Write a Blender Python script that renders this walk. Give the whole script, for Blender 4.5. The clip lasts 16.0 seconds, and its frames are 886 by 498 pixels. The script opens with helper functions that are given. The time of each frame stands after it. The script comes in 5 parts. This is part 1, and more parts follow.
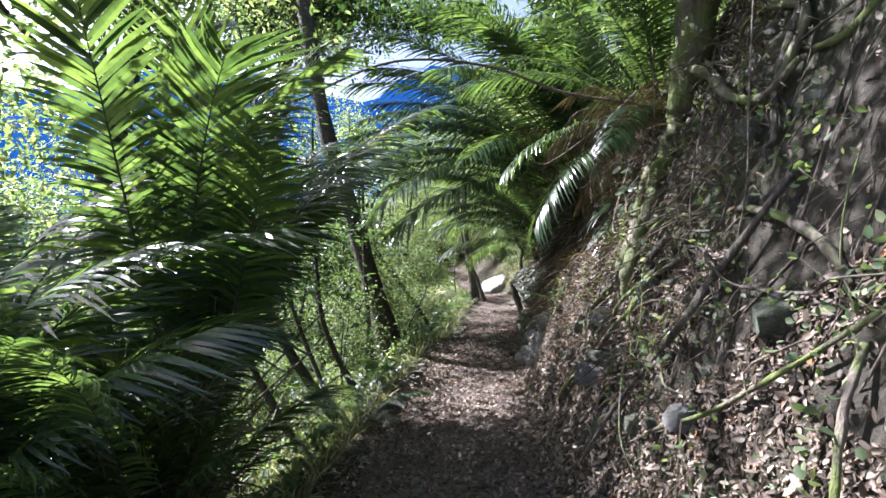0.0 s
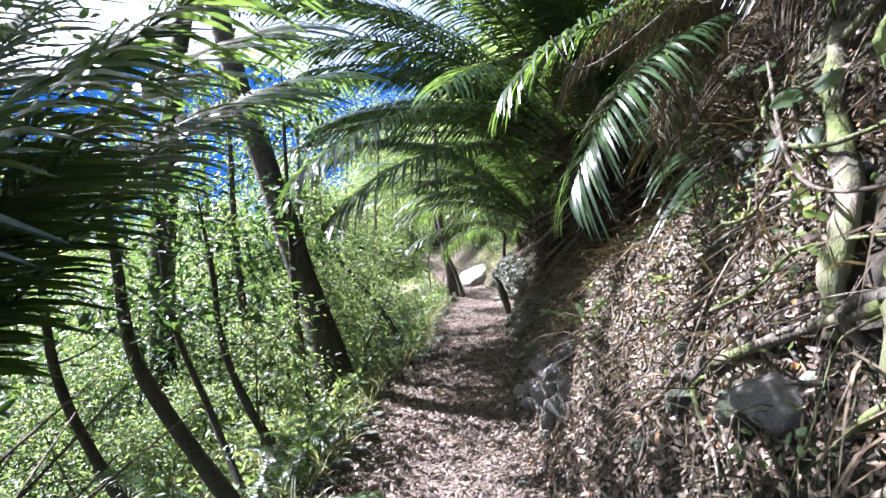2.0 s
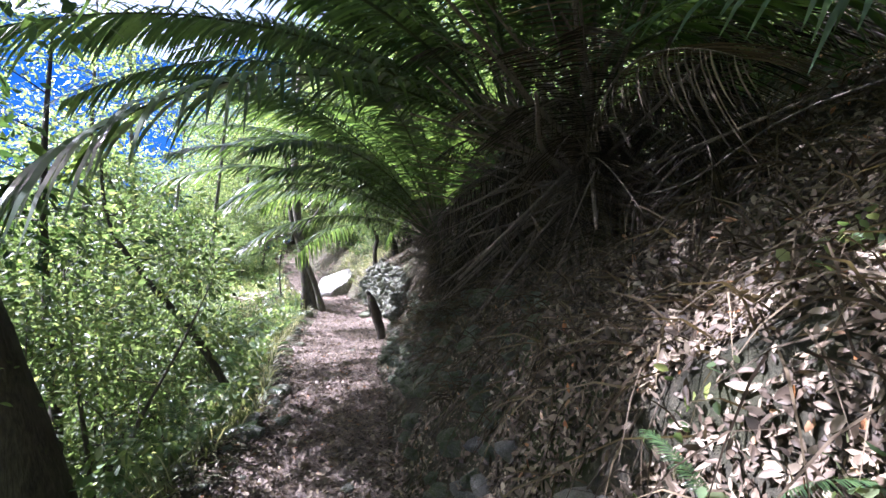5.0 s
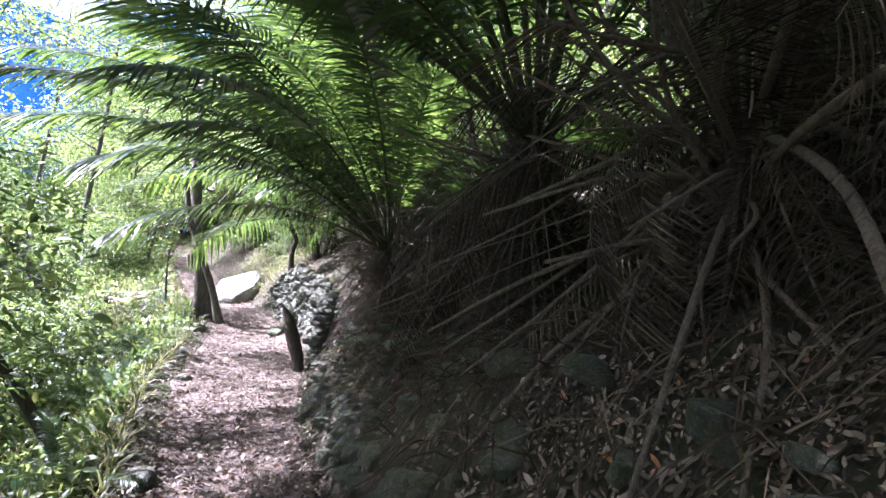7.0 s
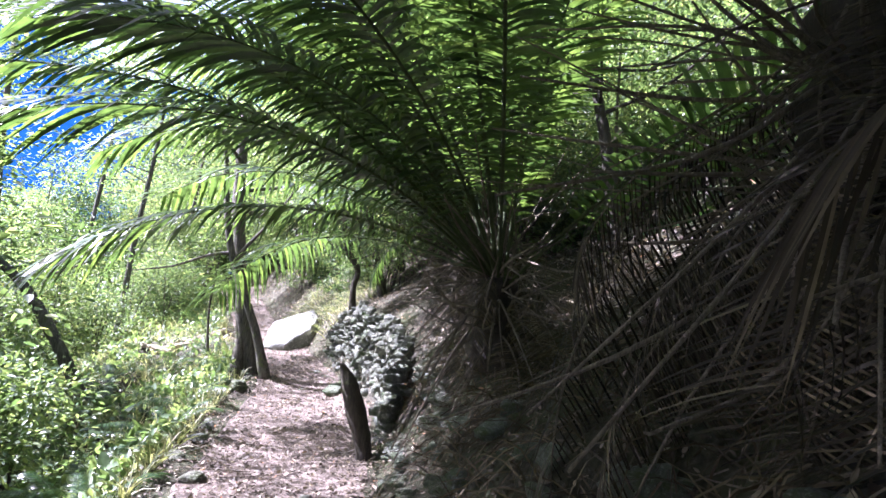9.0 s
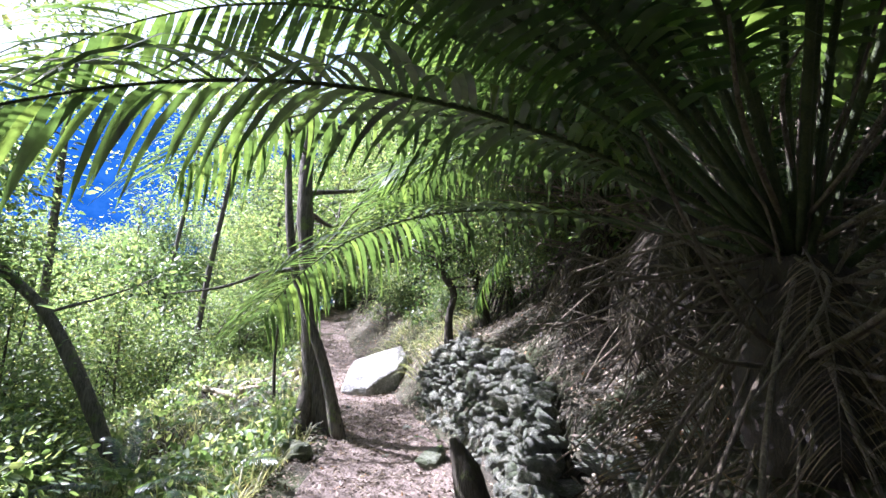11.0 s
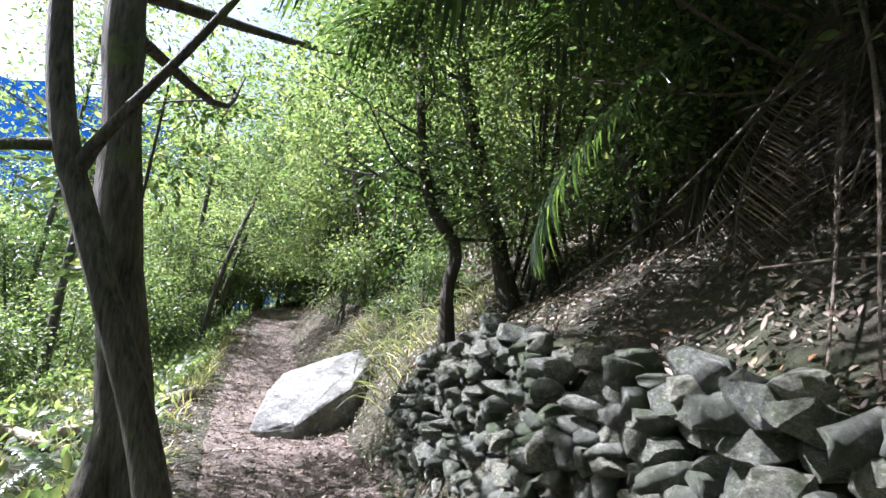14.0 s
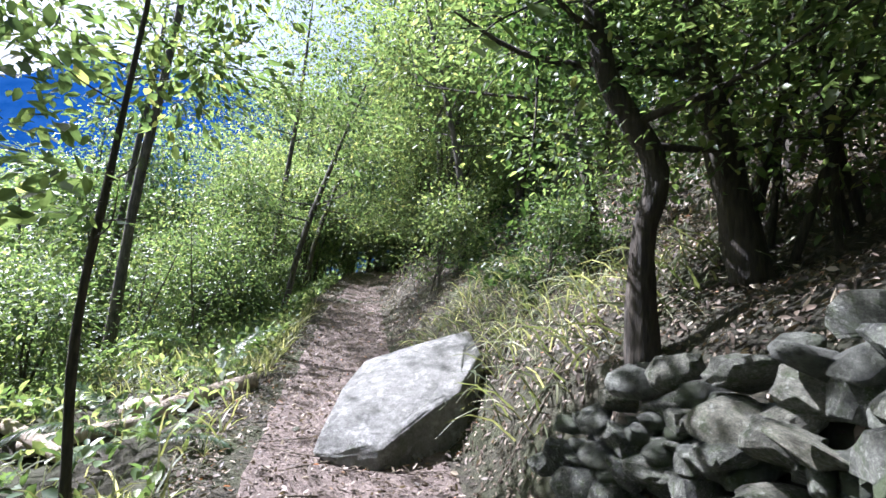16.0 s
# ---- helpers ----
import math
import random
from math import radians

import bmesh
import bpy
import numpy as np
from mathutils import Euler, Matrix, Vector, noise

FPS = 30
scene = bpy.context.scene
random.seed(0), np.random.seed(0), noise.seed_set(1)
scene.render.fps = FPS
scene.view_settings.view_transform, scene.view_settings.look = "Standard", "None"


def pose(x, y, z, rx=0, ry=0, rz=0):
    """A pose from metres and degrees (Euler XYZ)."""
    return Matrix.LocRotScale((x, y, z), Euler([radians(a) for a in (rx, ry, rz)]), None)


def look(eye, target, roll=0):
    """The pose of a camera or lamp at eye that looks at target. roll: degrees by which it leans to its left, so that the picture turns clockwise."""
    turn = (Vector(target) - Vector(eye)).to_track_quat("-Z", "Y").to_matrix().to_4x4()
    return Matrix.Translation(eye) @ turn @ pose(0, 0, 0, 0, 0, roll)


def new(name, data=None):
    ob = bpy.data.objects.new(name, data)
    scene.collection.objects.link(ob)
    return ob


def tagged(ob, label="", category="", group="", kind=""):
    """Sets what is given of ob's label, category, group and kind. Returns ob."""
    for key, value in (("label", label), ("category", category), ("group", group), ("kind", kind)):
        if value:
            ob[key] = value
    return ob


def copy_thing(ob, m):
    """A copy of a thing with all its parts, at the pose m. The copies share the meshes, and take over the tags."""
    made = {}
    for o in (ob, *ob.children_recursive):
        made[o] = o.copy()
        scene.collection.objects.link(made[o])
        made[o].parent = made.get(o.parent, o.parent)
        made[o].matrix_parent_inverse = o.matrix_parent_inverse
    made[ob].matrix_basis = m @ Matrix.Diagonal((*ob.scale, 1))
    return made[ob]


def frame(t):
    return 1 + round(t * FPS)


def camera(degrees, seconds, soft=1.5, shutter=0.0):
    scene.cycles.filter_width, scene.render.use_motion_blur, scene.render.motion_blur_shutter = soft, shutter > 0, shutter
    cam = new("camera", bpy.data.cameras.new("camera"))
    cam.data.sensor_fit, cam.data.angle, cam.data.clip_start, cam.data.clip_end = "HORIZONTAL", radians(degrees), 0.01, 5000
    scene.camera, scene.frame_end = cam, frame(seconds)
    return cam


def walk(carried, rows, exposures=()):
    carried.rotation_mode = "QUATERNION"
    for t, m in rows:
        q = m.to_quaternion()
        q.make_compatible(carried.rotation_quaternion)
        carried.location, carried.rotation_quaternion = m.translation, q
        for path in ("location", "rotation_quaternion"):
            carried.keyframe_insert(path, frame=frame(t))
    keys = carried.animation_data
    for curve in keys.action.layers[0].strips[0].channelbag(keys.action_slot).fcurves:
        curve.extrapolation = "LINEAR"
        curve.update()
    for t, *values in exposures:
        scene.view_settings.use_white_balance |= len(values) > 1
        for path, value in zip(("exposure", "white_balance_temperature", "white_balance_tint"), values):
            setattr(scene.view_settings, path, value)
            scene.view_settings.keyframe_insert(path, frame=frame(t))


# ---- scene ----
cam = camera(82.4, 16.0)
PATH = [
    (0, (0.016, -0.185, 1.428), (-0.003, 1.814, 1.499), -0.7),
    (0.5, (0.015, 0.472, 1.41), (0.161, 2.466, 1.455), -3.3),
    (1, (0.021, 1.015, 1.434), (0.048, 3.014, 1.461), -1.8),
    (1.5, (0.015, 1.57, 1.5), (0.09, 3.567, 1.578), 0.5),
    (2, (0.135, 2.145, 1.544), (0.209, 4.143, 1.561), -2.8),
    (2.5, (0.17, 2.569, 1.553), (0.333, 4.562, 1.565), -1.4),
    (3, (0.185, 3.042, 1.59), (0.499, 5.017, 1.536), -2.2),
    (3.5, (0.265, 3.554, 1.611), (0.521, 5.537, 1.564), 4.0),
    (4, (0.31, 3.891, 1.541), (0.696, 5.848, 1.686), 2.6),
    (4.2, (0.323, 4.037, 1.547), (0.787, 5.982, 1.574), -0.9),
    (6.3, (0.319, 6.093, 1.64), (1.123, 7.923, 1.71), 4.8),
    (6.5, (0.336, 6.276, 1.632), (1.15, 8.101, 1.703), 4.5),
    (7, (0.417, 6.629, 1.671), (1.341, 8.402, 1.733), 4.9),
    (7.5, (0.515, 7.117, 1.644), (1.398, 8.903, 1.816), 5.0),
    (8, (0.628, 7.786, 1.596), (1.428, 9.611, 1.763), 4.0),
    (8.5, (0.719, 8.271, 1.61), (1.527, 10.093, 1.778), 3.1),
    (9, (0.859, 8.786, 1.603), (1.56, 10.65, 1.789), 3.6),
    (9.5, (0.865, 9.247, 1.548), (1.512, 11.111, 1.871), 5.6),
    (10, (0.903, 9.775, 1.536), (1.446, 11.677, 1.83), 3.5),
    (10.2, (0.943, 10.007, 1.536), (1.355, 11.938, 1.853), 4.0),
    (12.3, (1.443, 12.408, 1.331), (1.83, 14.35, 1.618), 1.8),
    (12.5, (1.499, 12.666, 1.345), (1.976, 14.598, 1.545), 2.0),
    (13, (1.603, 13.199, 1.353), (2.137, 15.113, 1.581), 2.0),
    (13.5, (1.615, 13.778, 1.317), (2.09, 15.699, 1.609), 0.2),
    (14, (1.61, 14.331, 1.317), (2.11, 16.238, 1.653), 2.5),
    (14.5, (1.62, 14.83, 1.335), (2.067, 16.769, 1.537), 1.1),
    (15, (1.595, 15.299, 1.337), (2.001, 17.251, 1.496), 1.2),
    (15.5, (1.632, 15.703, 1.339), (2.069, 17.649, 1.492), 5.3),
    (16, (1.651, 16.109, 1.391), (1.817, 18.094, 1.574), 3.4),
]
EXPOSURES = [(0, 2.5, 5700, 22), (0.6, 2.85, 5650, 23), (1.5, 2.95, 5600, 24), (4.0, 2.9, 5550, 25), (6.5, 3.25, 5450, 34), (10.0, 3.1, 5450, 29), (12.5, 2.45, 5720, 22), (14.5, 2.5, 5600, 20), (16.0, 2.25, 5550, 20)]
walk(cam, [(t, look(eye, target, roll)) for t, eye, target, roll in PATH], EXPOSURES)

# ---------------- world, sun, exposure ----------------
SUN_TO = Vector((-0.62, 0.30, 0.80)).normalized()
world = bpy.data.worlds.new("sky")
scene.world = world
world.use_nodes = True
wn = world.node_tree
wn.nodes.clear()
w_out = wn.nodes.new("ShaderNodeOutputWorld")
w_bg = wn.nodes.new("ShaderNodeBackground")
w_sky = wn.nodes.new("ShaderNodeTexSky")
w_sky.sky_type = "NISHITA"
w_sky.sun_disc = False
w_sky.sun_elevation = math.asin(SUN_TO.z)
w_sky.sun_rotation = math.atan2(SUN_TO.x, SUN_TO.y)
w_sky.dust_density = 4.0
w_sky.air_density = 1.0
w_bg.inputs[1].default_value = 0.055
wn.links.new(w_sky.outputs[0], w_bg.inputs[0])
wn.links.new(w_bg.outputs[0], w_out.inputs[0])
sun_data = bpy.data.lights.new("sun", "SUN")
sun_data.energy = 5.0
sun_data.angle = radians(0.6)
sun_data.color = (1.0, 0.97, 0.93)
sun = new("sun", sun_data)
sun.matrix_world = look(SUN_TO * 60, (0, 0, 0))

# ---------------- small maths ----------------
rng = np.random.default_rng(7)
NTAB = np.random.default_rng(3).random((256, 256))


def vnoise(x, y):
    """Smooth value noise, 0 to 1, one unit a cell."""
    x, y = np.asarray(x, float), np.asarray(y, float)
    xi, yi = np.floor(x).astype(int), np.floor(y).astype(int)
    fx, fy = x - xi, y - yi
    fx, fy = fx * fx * (3 - 2 * fx), fy * fy * (3 - 2 * fy)
    a, b = NTAB[xi % 256, yi % 256], NTAB[(xi + 1) % 256, yi % 256]
    c, d = NTAB[xi % 256, (yi + 1) % 256], NTAB[(xi + 1) % 256, (yi + 1) % 256]
    return (a * (1 - fx) + b * fx) * (1 - fy) + (c * (1 - fx) + d * fx) * fy


def fbm(x, y, octaves=3):
    out, amp = 0.0, 0.5
    for k in range(octaves):
        out = out + amp * (vnoise(x * 2 ** k + 17 * k, y * 2 ** k + 31 * k) - 0.5)
        amp *= 0.5
    return out


# ---------------- the lie of the land ----------------
KY = [-30, -4, 0, 3.5, 4.6, 6, 8, 10, 11.5, 13, 15, 16.5, 18, 20, 22.5, 27, 31.5, 36, 60, 300]
LEFT = [-0.9, -0.9, -0.85, -0.75, -0.63, -0.48, -0.30, 0.25, 0.30, 0.35, 0.70, 0.98, 0.90, 0.65, 0.45, 0.15, 0.35, 1.6, 12, 90]
RIGHT = [0.8, 0.75, 0.72, 0.75, 0.83, 0.95, 1.10, 1.45, 1.62, 2.00, 2.52, 2.42, 2.26, 2.0, 1.7, 1.35, 1.45, 2.8, 13, 92]
PZ = [-0.3, 0.0, 0.0, 0.0, 0.01, 0.02, 0.06, 0.11, 0.12, 0.13, 0.18, 0.26, 0.34, 0.46, 0.62, 1.15, 1.85, 2.6, 6, 20]
STEEP = [2.2, 2.4, 2.6, 2.4, 2.4, 2.7, 1.6, 1.3, 1.2, 1.2, 3.0, 4.0, 2.2, 1.1, 1.1, 1.2, 1.2, 1.0, 0.8, 0.6]
DROP = [0.9, 0.9, 0.9, 0.9, 0.9, 0.8, 0.4, 0.9, 1.2, 0.9, 0.45, 0.28, 0.22, 0.22, 0.25, 0.3, 0.4, 0.5, 1.0, 1.0]
BANK = [4.2, 4.4, 4.4, 3.7, 1.7, 1.25, 1.2, 1.0, 0.8, 0.8, 0.95, 1.0, 0.75, 0.6, 0.8, 1.0, 1.0, 1.0, 1.0, 1.0]


def land(x, y):
    x, y = np.asarray(x, float), np.asarray(y, float)
    l, r = np.interp(y, KY, LEFT), np.interp(y, KY, RIGHT)
    pz, st, bk = np.interp(y, KY, PZ), np.interp(y, KY, STEEP), np.interp(y, KY, BANK)
    wob = 0.25 * fbm(y * 0.9, y * 0 + 3.0)
    l, r = l + wob * 0.8, r + 0.5 * wob
    dl, dr = np.maximum(l - x, 0), np.maximum(x - r, 0)
    drop = np.where(dl < 0.7, 0.95 * dl * dl / 0.7, 0.665 + 0.55 * (dl - 0.7))
    soft = np.interp(y, KY, DROP)
    drop = np.where(dl < 2.0, drop * soft, drop - (0.665 + 0.55 * 1.3) * (1 - soft))
    drop = np.where(dl > 12, 0.665 + 0.55 * 11.3 - (0.665 + 0.55 * 1.3) * (1 - soft) + 0.3 * (dl - 12), drop)
    drop = np.minimum(drop, 60 - 30 * np.exp(-dl / 200))
    run = bk / st
    rise = np.where(dr < run, st * dr, bk + 0.72 * (dr - run))
    rise = np.where(dr > 30, bk + 0.72 * (30 - run) + 0.25 * (dr - 30), rise)
    rise = np.minimum(rise, 120)
    near = np.clip(1 - np.abs(x - (l + r) / 2) / 60, 0, 1)
    mid = np.clip((x - l) / np.maximum(r - l, 0.2), 0, 1)
    dish = -0.05 * np.sin(mid * math.pi)
    rough = (0.05 + 0.35 * np.clip(dl + dr - 0.1, 0, 1.0)) * fbm(x * 1.7, y * 1.7, 4) * near
    return pz - drop + rise + dish + rough + 0.03 * fbm(x * 6, y * 6, 2) * near


def land1(x, y):
    return float(land(np.array([x]), np.array([y]))[0])


def in_way(P, head=2.3, margin=0.25, right=-0.05):
    """Which of the points P would hang in the walker's way."""
    P = np.asarray(P, float)
    l, r, pz = np.interp(P[:, 1], KY, LEFT), np.interp(P[:, 1], KY, RIGHT), np.interp(P[:, 1], KY, PZ)
    return (P[:, 0] > l - margin) & (P[:, 0] < r + right) & (P[:, 2] < pz + head) & (P[:, 1] < 19) & (P[:, 1] > -2)


def land_normal(x, y, e=0.06):
    dx = (land(x + e, y) - land(x - e, y)) / (2 * e)
    dy = (land(x, y + e) - land(x, y - e)) / (2 * e)
    n = np.stack([-dx, -dy, np.ones_like(dx)], -1)
    return n / np.linalg.norm(n, axis=-1, keepdims=True)


# ---------------- materials ----------------
def mat_new(name):
    m = bpy.data.materials.new(name)
    m.use_nodes = True
    nt = m.node_tree
    nt.nodes.clear()
    out = nt.nodes.new("ShaderNodeOutputMaterial")
    b = nt.nodes.new("ShaderNodeBsdfPrincipled")
    nt.links.new(b.outputs[0], out.inputs[0])
    return m, nt, b, out


def ramp(nt, fac, stops):
    r = nt.nodes.new("ShaderNodeValToRGB")
    el = r.color_ramp.elements
    while len(el) < len(stops):
        el.new(0.5)
    for e, (p, c) in zip(el, stops):
        e.position, e.color = p, (*c, 1)
    nt.links.new(fac, r.inputs[0])
    return r.outputs[0]


def noise_tex(nt, scale, detail=6.0, rough=0.6, coord="Object", stretch=None):
    tc = nt.nodes.new("ShaderNodeTexCoord")
    n = nt.nodes.new("ShaderNodeTexNoise")
    n.inputs["Scale"].default_value = scale
    n.inputs["Detail"].default_value = detail
    n.inputs["Roughness"].default_value = rough
    src = tc.outputs[coord]
    if stretch:
        mp = nt.nodes.new("ShaderNodeMapping")
        mp.inputs["Scale"].default_value = stretch
        nt.links.new(src, mp.inputs[0])
        src = mp.outputs[0]
    nt.links.new(src, n.inputs["Vector"])
    return n.outputs["Fac"]


def bump(nt, b, height, strength=0.5, dist=0.02):
    n = nt.nodes.new("ShaderNodeBump")
    n.inputs["Strength"].default_value = strength
    n.inputs["Distance"].default_value = dist
    nt.links.new(height, n.inputs["Height"])
    nt.links.new(n.outputs[0], b.inputs["Normal"])


def mix_col(nt, fac, a, c, kind="MIX"):
    m = nt.nodes.new("ShaderNodeMix")
    m.data_type, m.blend_type = "RGBA", kind
    for src, i in ((fac, 0), (a, 6), (c, 7)):
        if isinstance(src, (int, float)):
            m.inputs[i].default_value = src
        elif isinstance(src, tuple):
            m.inputs[i].default_value = (*src, 1)
        else:
            nt.links.new(src, m.inputs[i])
    return m.outputs[2]


def leaf_material(name, stops, through_col=1.5, share=0.45, rough=0.45, spec=0.5, tint=(1.2, 1.2, 0.6)):
    """Leaves: varied leaf by leaf, glossy above, letting light through."""
    m, nt, b, out = mat_new(name)
    geo = nt.nodes.new("ShaderNodeNewGeometry")
    col = ramp(nt, geo.outputs["Random Per Island"], stops)
    info = nt.nodes.new("ShaderNodeObjectInfo")
    tone = ramp(nt, info.outputs["Random"], [(0, (0.75, 0.8, 0.7)), (1, (1.15, 1.1, 1.0))])
    col = mix_col(nt, 1.0, col, tone, "MULTIPLY")
    vein = noise_tex(nt, 22, 3, 0.6)
    col = mix_col(nt, 1.0, col, ramp(nt, vein, [(0.3, (0.75, 0.75, 0.7)), (0.7, (1.15, 1.15, 1.1))]), "MULTIPLY")
    nt.links.new(col, b.inputs["Base Color"])
    b.inputs["Roughness"].default_value = rough
    b.inputs["Specular IOR Level"].default_value = spec
    tr = nt.nodes.new("ShaderNodeBsdfTranslucent")
    tcol = mix_col(nt, 1.0, col, tuple(c * through_col for c in tint), "MULTIPLY")
    nt.links.new(tcol, tr.inputs[0])
    mx = nt.nodes.new("ShaderNodeMixShader")
    mx.inputs[0].default_value = share
    nt.links.new(b.outputs[0], mx.inputs[1])
    nt.links.new(tr.outputs[0], mx.inputs[2])
    nt.links.new(mx.outputs[0], out.inputs[0])
    return m


def bark_material(name, dark, light, moss=0.0, scale=14.0):
    m, nt, b, out = mat_new(name)
    n0 = noise_tex(nt, scale, 8, 0.7, stretch=(1, 1, 0.25))
    furrow = noise_tex(nt, scale * 4.5, 5, 0.65, stretch=(1, 1, 0.13))
    n1 = mix_col(nt, 0.55, n0, furrow)
    n2 = noise_tex(nt, 2.2, 4, 0.6)
    col = ramp(nt, n1, [(0.38, dark), (0.52, tuple((a + c) / 2 for a, c in zip(dark, light))), (0.64, light)])
    col = mix_col(nt, ramp(nt, n2, [(0.58, (0, 0, 0)), (0.7, (0.45, 0.45, 0.45))]), col, tuple(min(1, c * 1.5 + 0.02) for c in light))
    if moss:
        n3 = noise_tex(nt, 3.1, 6, 0.7)
        col = mix_col(nt, ramp(nt, n3, [(0.62 - 0.25 * moss, (0, 0, 0)), (0.72 - 0.2 * moss, (1, 1, 1))]), col, (0.10, 0.13, 0.03))
    nt.links.new(col, b.inputs["Base Color"])
    b.inputs["Roughness"].default_value = 0.85
    bump(nt, b, n1, 1.0, 0.035)
    return m


M_PALM = leaf_material("palm_leaf", [(0, (0.021, 0.046, 0.025)), (0.5, (0.035, 0.072, 0.035)), (1, (0.061, 0.11, 0.048))], 2.0, 0.42, 0.3, 0.65, (1.7, 1.4, 0.6))
M_DEADPALM = leaf_material("dead_palm_leaf", [(0, (0.045, 0.032, 0.024)), (0.6, (0.105, 0.077, 0.056)), (1, (0.23, 0.18, 0.135))], 0.8, 0.2, 0.7, 0.3)
# Darker dead fronds: dark fibre plus the shade under the crowns put into the colour.
M_SKIRT = leaf_material("shaded_palm_skirt", [(0, (0.014, 0.010, 0.008)), (0.7, (0.045, 0.034, 0.026)), (1, (0.15, 0.12, 0.09))], 0.6, 0.12, 0.75, 0.25)
M_LEAF = leaf_material("broad_leaf", [(0, (0.045, 0.072, 0.036)), (0.5, (0.082, 0.118, 0.056)), (0.9, (0.13, 0.165, 0.078)), (1, (0.21, 0.21, 0.10))], 2.3, 0.5, 0.42, 0.5, (1.15, 1.17, 0.75))
M_LEAF_DARK = leaf_material("dark_leaf", [(0, (0.02, 0.045, 0.02)), (0.6, (0.042, 0.078, 0.034)), (1, (0.075, 0.115, 0.045))], 1.7, 0.4, 0.38)
M_FERN = leaf_material("fern_leaf", [(0, (0.06, 0.10, 0.055)), (0.6, (0.115, 0.165, 0.095)), (1, (0.24, 0.28, 0.18))], 1.9, 0.4, 0.45)
M_GRASS = leaf_material("grass_blade", [(0, (0.085, 0.11, 0.065)), (0.6, (0.20, 0.215, 0.14)), (1, (0.46, 0.44, 0.36))], 1.5, 0.35, 0.55)
M_LITTER = leaf_material("dry_leaf", [(0, (0.045, 0.031, 0.024)), (0.45, (0.125, 0.09, 0.074)), (0.82, (0.25, 0.195, 0.17)), (0.97, (0.40, 0.33, 0.28)), (1, (0.42, 0.17, 0.07))], 0.9, 0.12, 0.6, 0.4)
M_BARK = bark_material("dark_bark", (0.018, 0.015, 0.011), (0.085, 0.068, 0.048), 0.1)
M_BARK_GREY = bark_material("grey_bark", (0.018, 0.015, 0.011), (0.16, 0.138, 0.105), 0.2)
M_ROOT = bark_material("mossy_root", (0.045, 0.038, 0.028), (0.20, 0.17, 0.125), 0.75, 10)
M_STALK = bark_material("dry_stalk", (0.07, 0.053, 0.037), (0.25, 0.20, 0.145), 0.0, 30)
M_RACHIS = bark_material("palm_stem", (0.03, 0.045, 0.015), (0.09, 0.11, 0.035), 0.0, 30)
M_FIBRE = bark_material("palm_fibre", (0.012, 0.009, 0.007), (0.07, 0.05, 0.035), 0.0, 40)
M_LOG = bark_material("pale_log", (0.22, 0.17, 0.12), (0.5, 0.42, 0.33), 0.15, 20)


def ground_material():
    m, nt, b, out = mat_new("forest_soil")
    n1 = noise_tex(nt, 1.1, 6, 0.65)
    n2 = noise_tex(nt, 30, 8, 0.75)
    soil = ramp(nt, n2, [(0.3, (0.025, 0.021, 0.013)), (0.55, (0.075, 0.064, 0.04)), (0.75, (0.18, 0.155, 0.11))])
    col = mix_col(nt, ramp(nt, n1, [(0.46, (0, 0, 0)), (0.64, (0.8, 0.8, 0.8))]), soil, (0.06, 0.078, 0.02))
    nt.links.new(col, b.inputs["Base Color"])
    b.inputs["Roughness"].default_value = 0.95
    bump(nt, b, n2, 1.0, 0.09)
    return m


def stone_material(name, dark, light, moss):
    m, nt, b, out = mat_new(name)
    info = nt.nodes.new("ShaderNodeObjectInfo")
    n1 = noise_tex(nt, 6, 10, 0.75)
    n2 = noise_tex(nt, 24, 10, 0.85)
    n3 = noise_tex(nt, 3.5, 5, 0.65)
    col = ramp(nt, n1, [(0.3, dark), (0.7, light)])
    col = mix_col(nt, 1.0, col, ramp(nt, info.outputs["Random"], [(0, (0.6, 0.62, 0.6)), (0.6, (1.0, 1.0, 0.95)), (1, (1.35, 1.28, 1.12))]), "MULTIPLY")
    col = mix_col(nt, 1.0, col, ramp(nt, n2, [(0.3, (0.55, 0.55, 0.55)), (0.7, (1.3, 1.3, 1.3))]), "MULTIPLY")
    col = mix_col(nt, ramp(nt, n3, [(0.62 - 0.2 * moss, (0, 0, 0)), (0.75 - 0.15 * moss, (0.85, 0.85, 0.85))]), col, (0.07, 0.10, 0.03))
    n4 = noise_tex(nt, 9, 6, 0.7)
    col = mix_col(nt, ramp(nt, n4, [(0.55, (0, 0, 0)), (0.66, (0.6, 0.6, 0.6))]), col, tuple(min(0.6, c * 1.5) for c in light))
    nt.links.new(col, b.inputs["Base Color"])
    b.inputs["Roughness"].default_value = 0.8
    bump(nt, b, mix_col(nt, 0.5, n1, n2), 1.0, 0.09)
    return m


M_SOIL = ground_material()
M_STONE = stone_material("wall_stone", (0.05, 0.053, 0.043), (0.38, 0.385, 0.325), 0.8)
M_STONE_MOSS = stone_material("mossy_stone", (0.07, 0.08, 0.06), (0.24, 0.26, 0.20), 0.95)
M_BOULDER = stone_material("pale_boulder", (0.19, 0.188, 0.178), (0.40, 0.39, 0.37), 0.15)


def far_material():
    """Wooded mountain, its blue haze painted in as a glowing colour."""
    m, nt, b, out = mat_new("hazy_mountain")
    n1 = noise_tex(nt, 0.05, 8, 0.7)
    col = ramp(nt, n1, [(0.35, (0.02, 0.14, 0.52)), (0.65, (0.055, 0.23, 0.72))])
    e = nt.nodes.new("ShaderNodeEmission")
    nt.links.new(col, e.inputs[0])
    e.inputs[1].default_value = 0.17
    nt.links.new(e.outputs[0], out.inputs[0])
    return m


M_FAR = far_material()


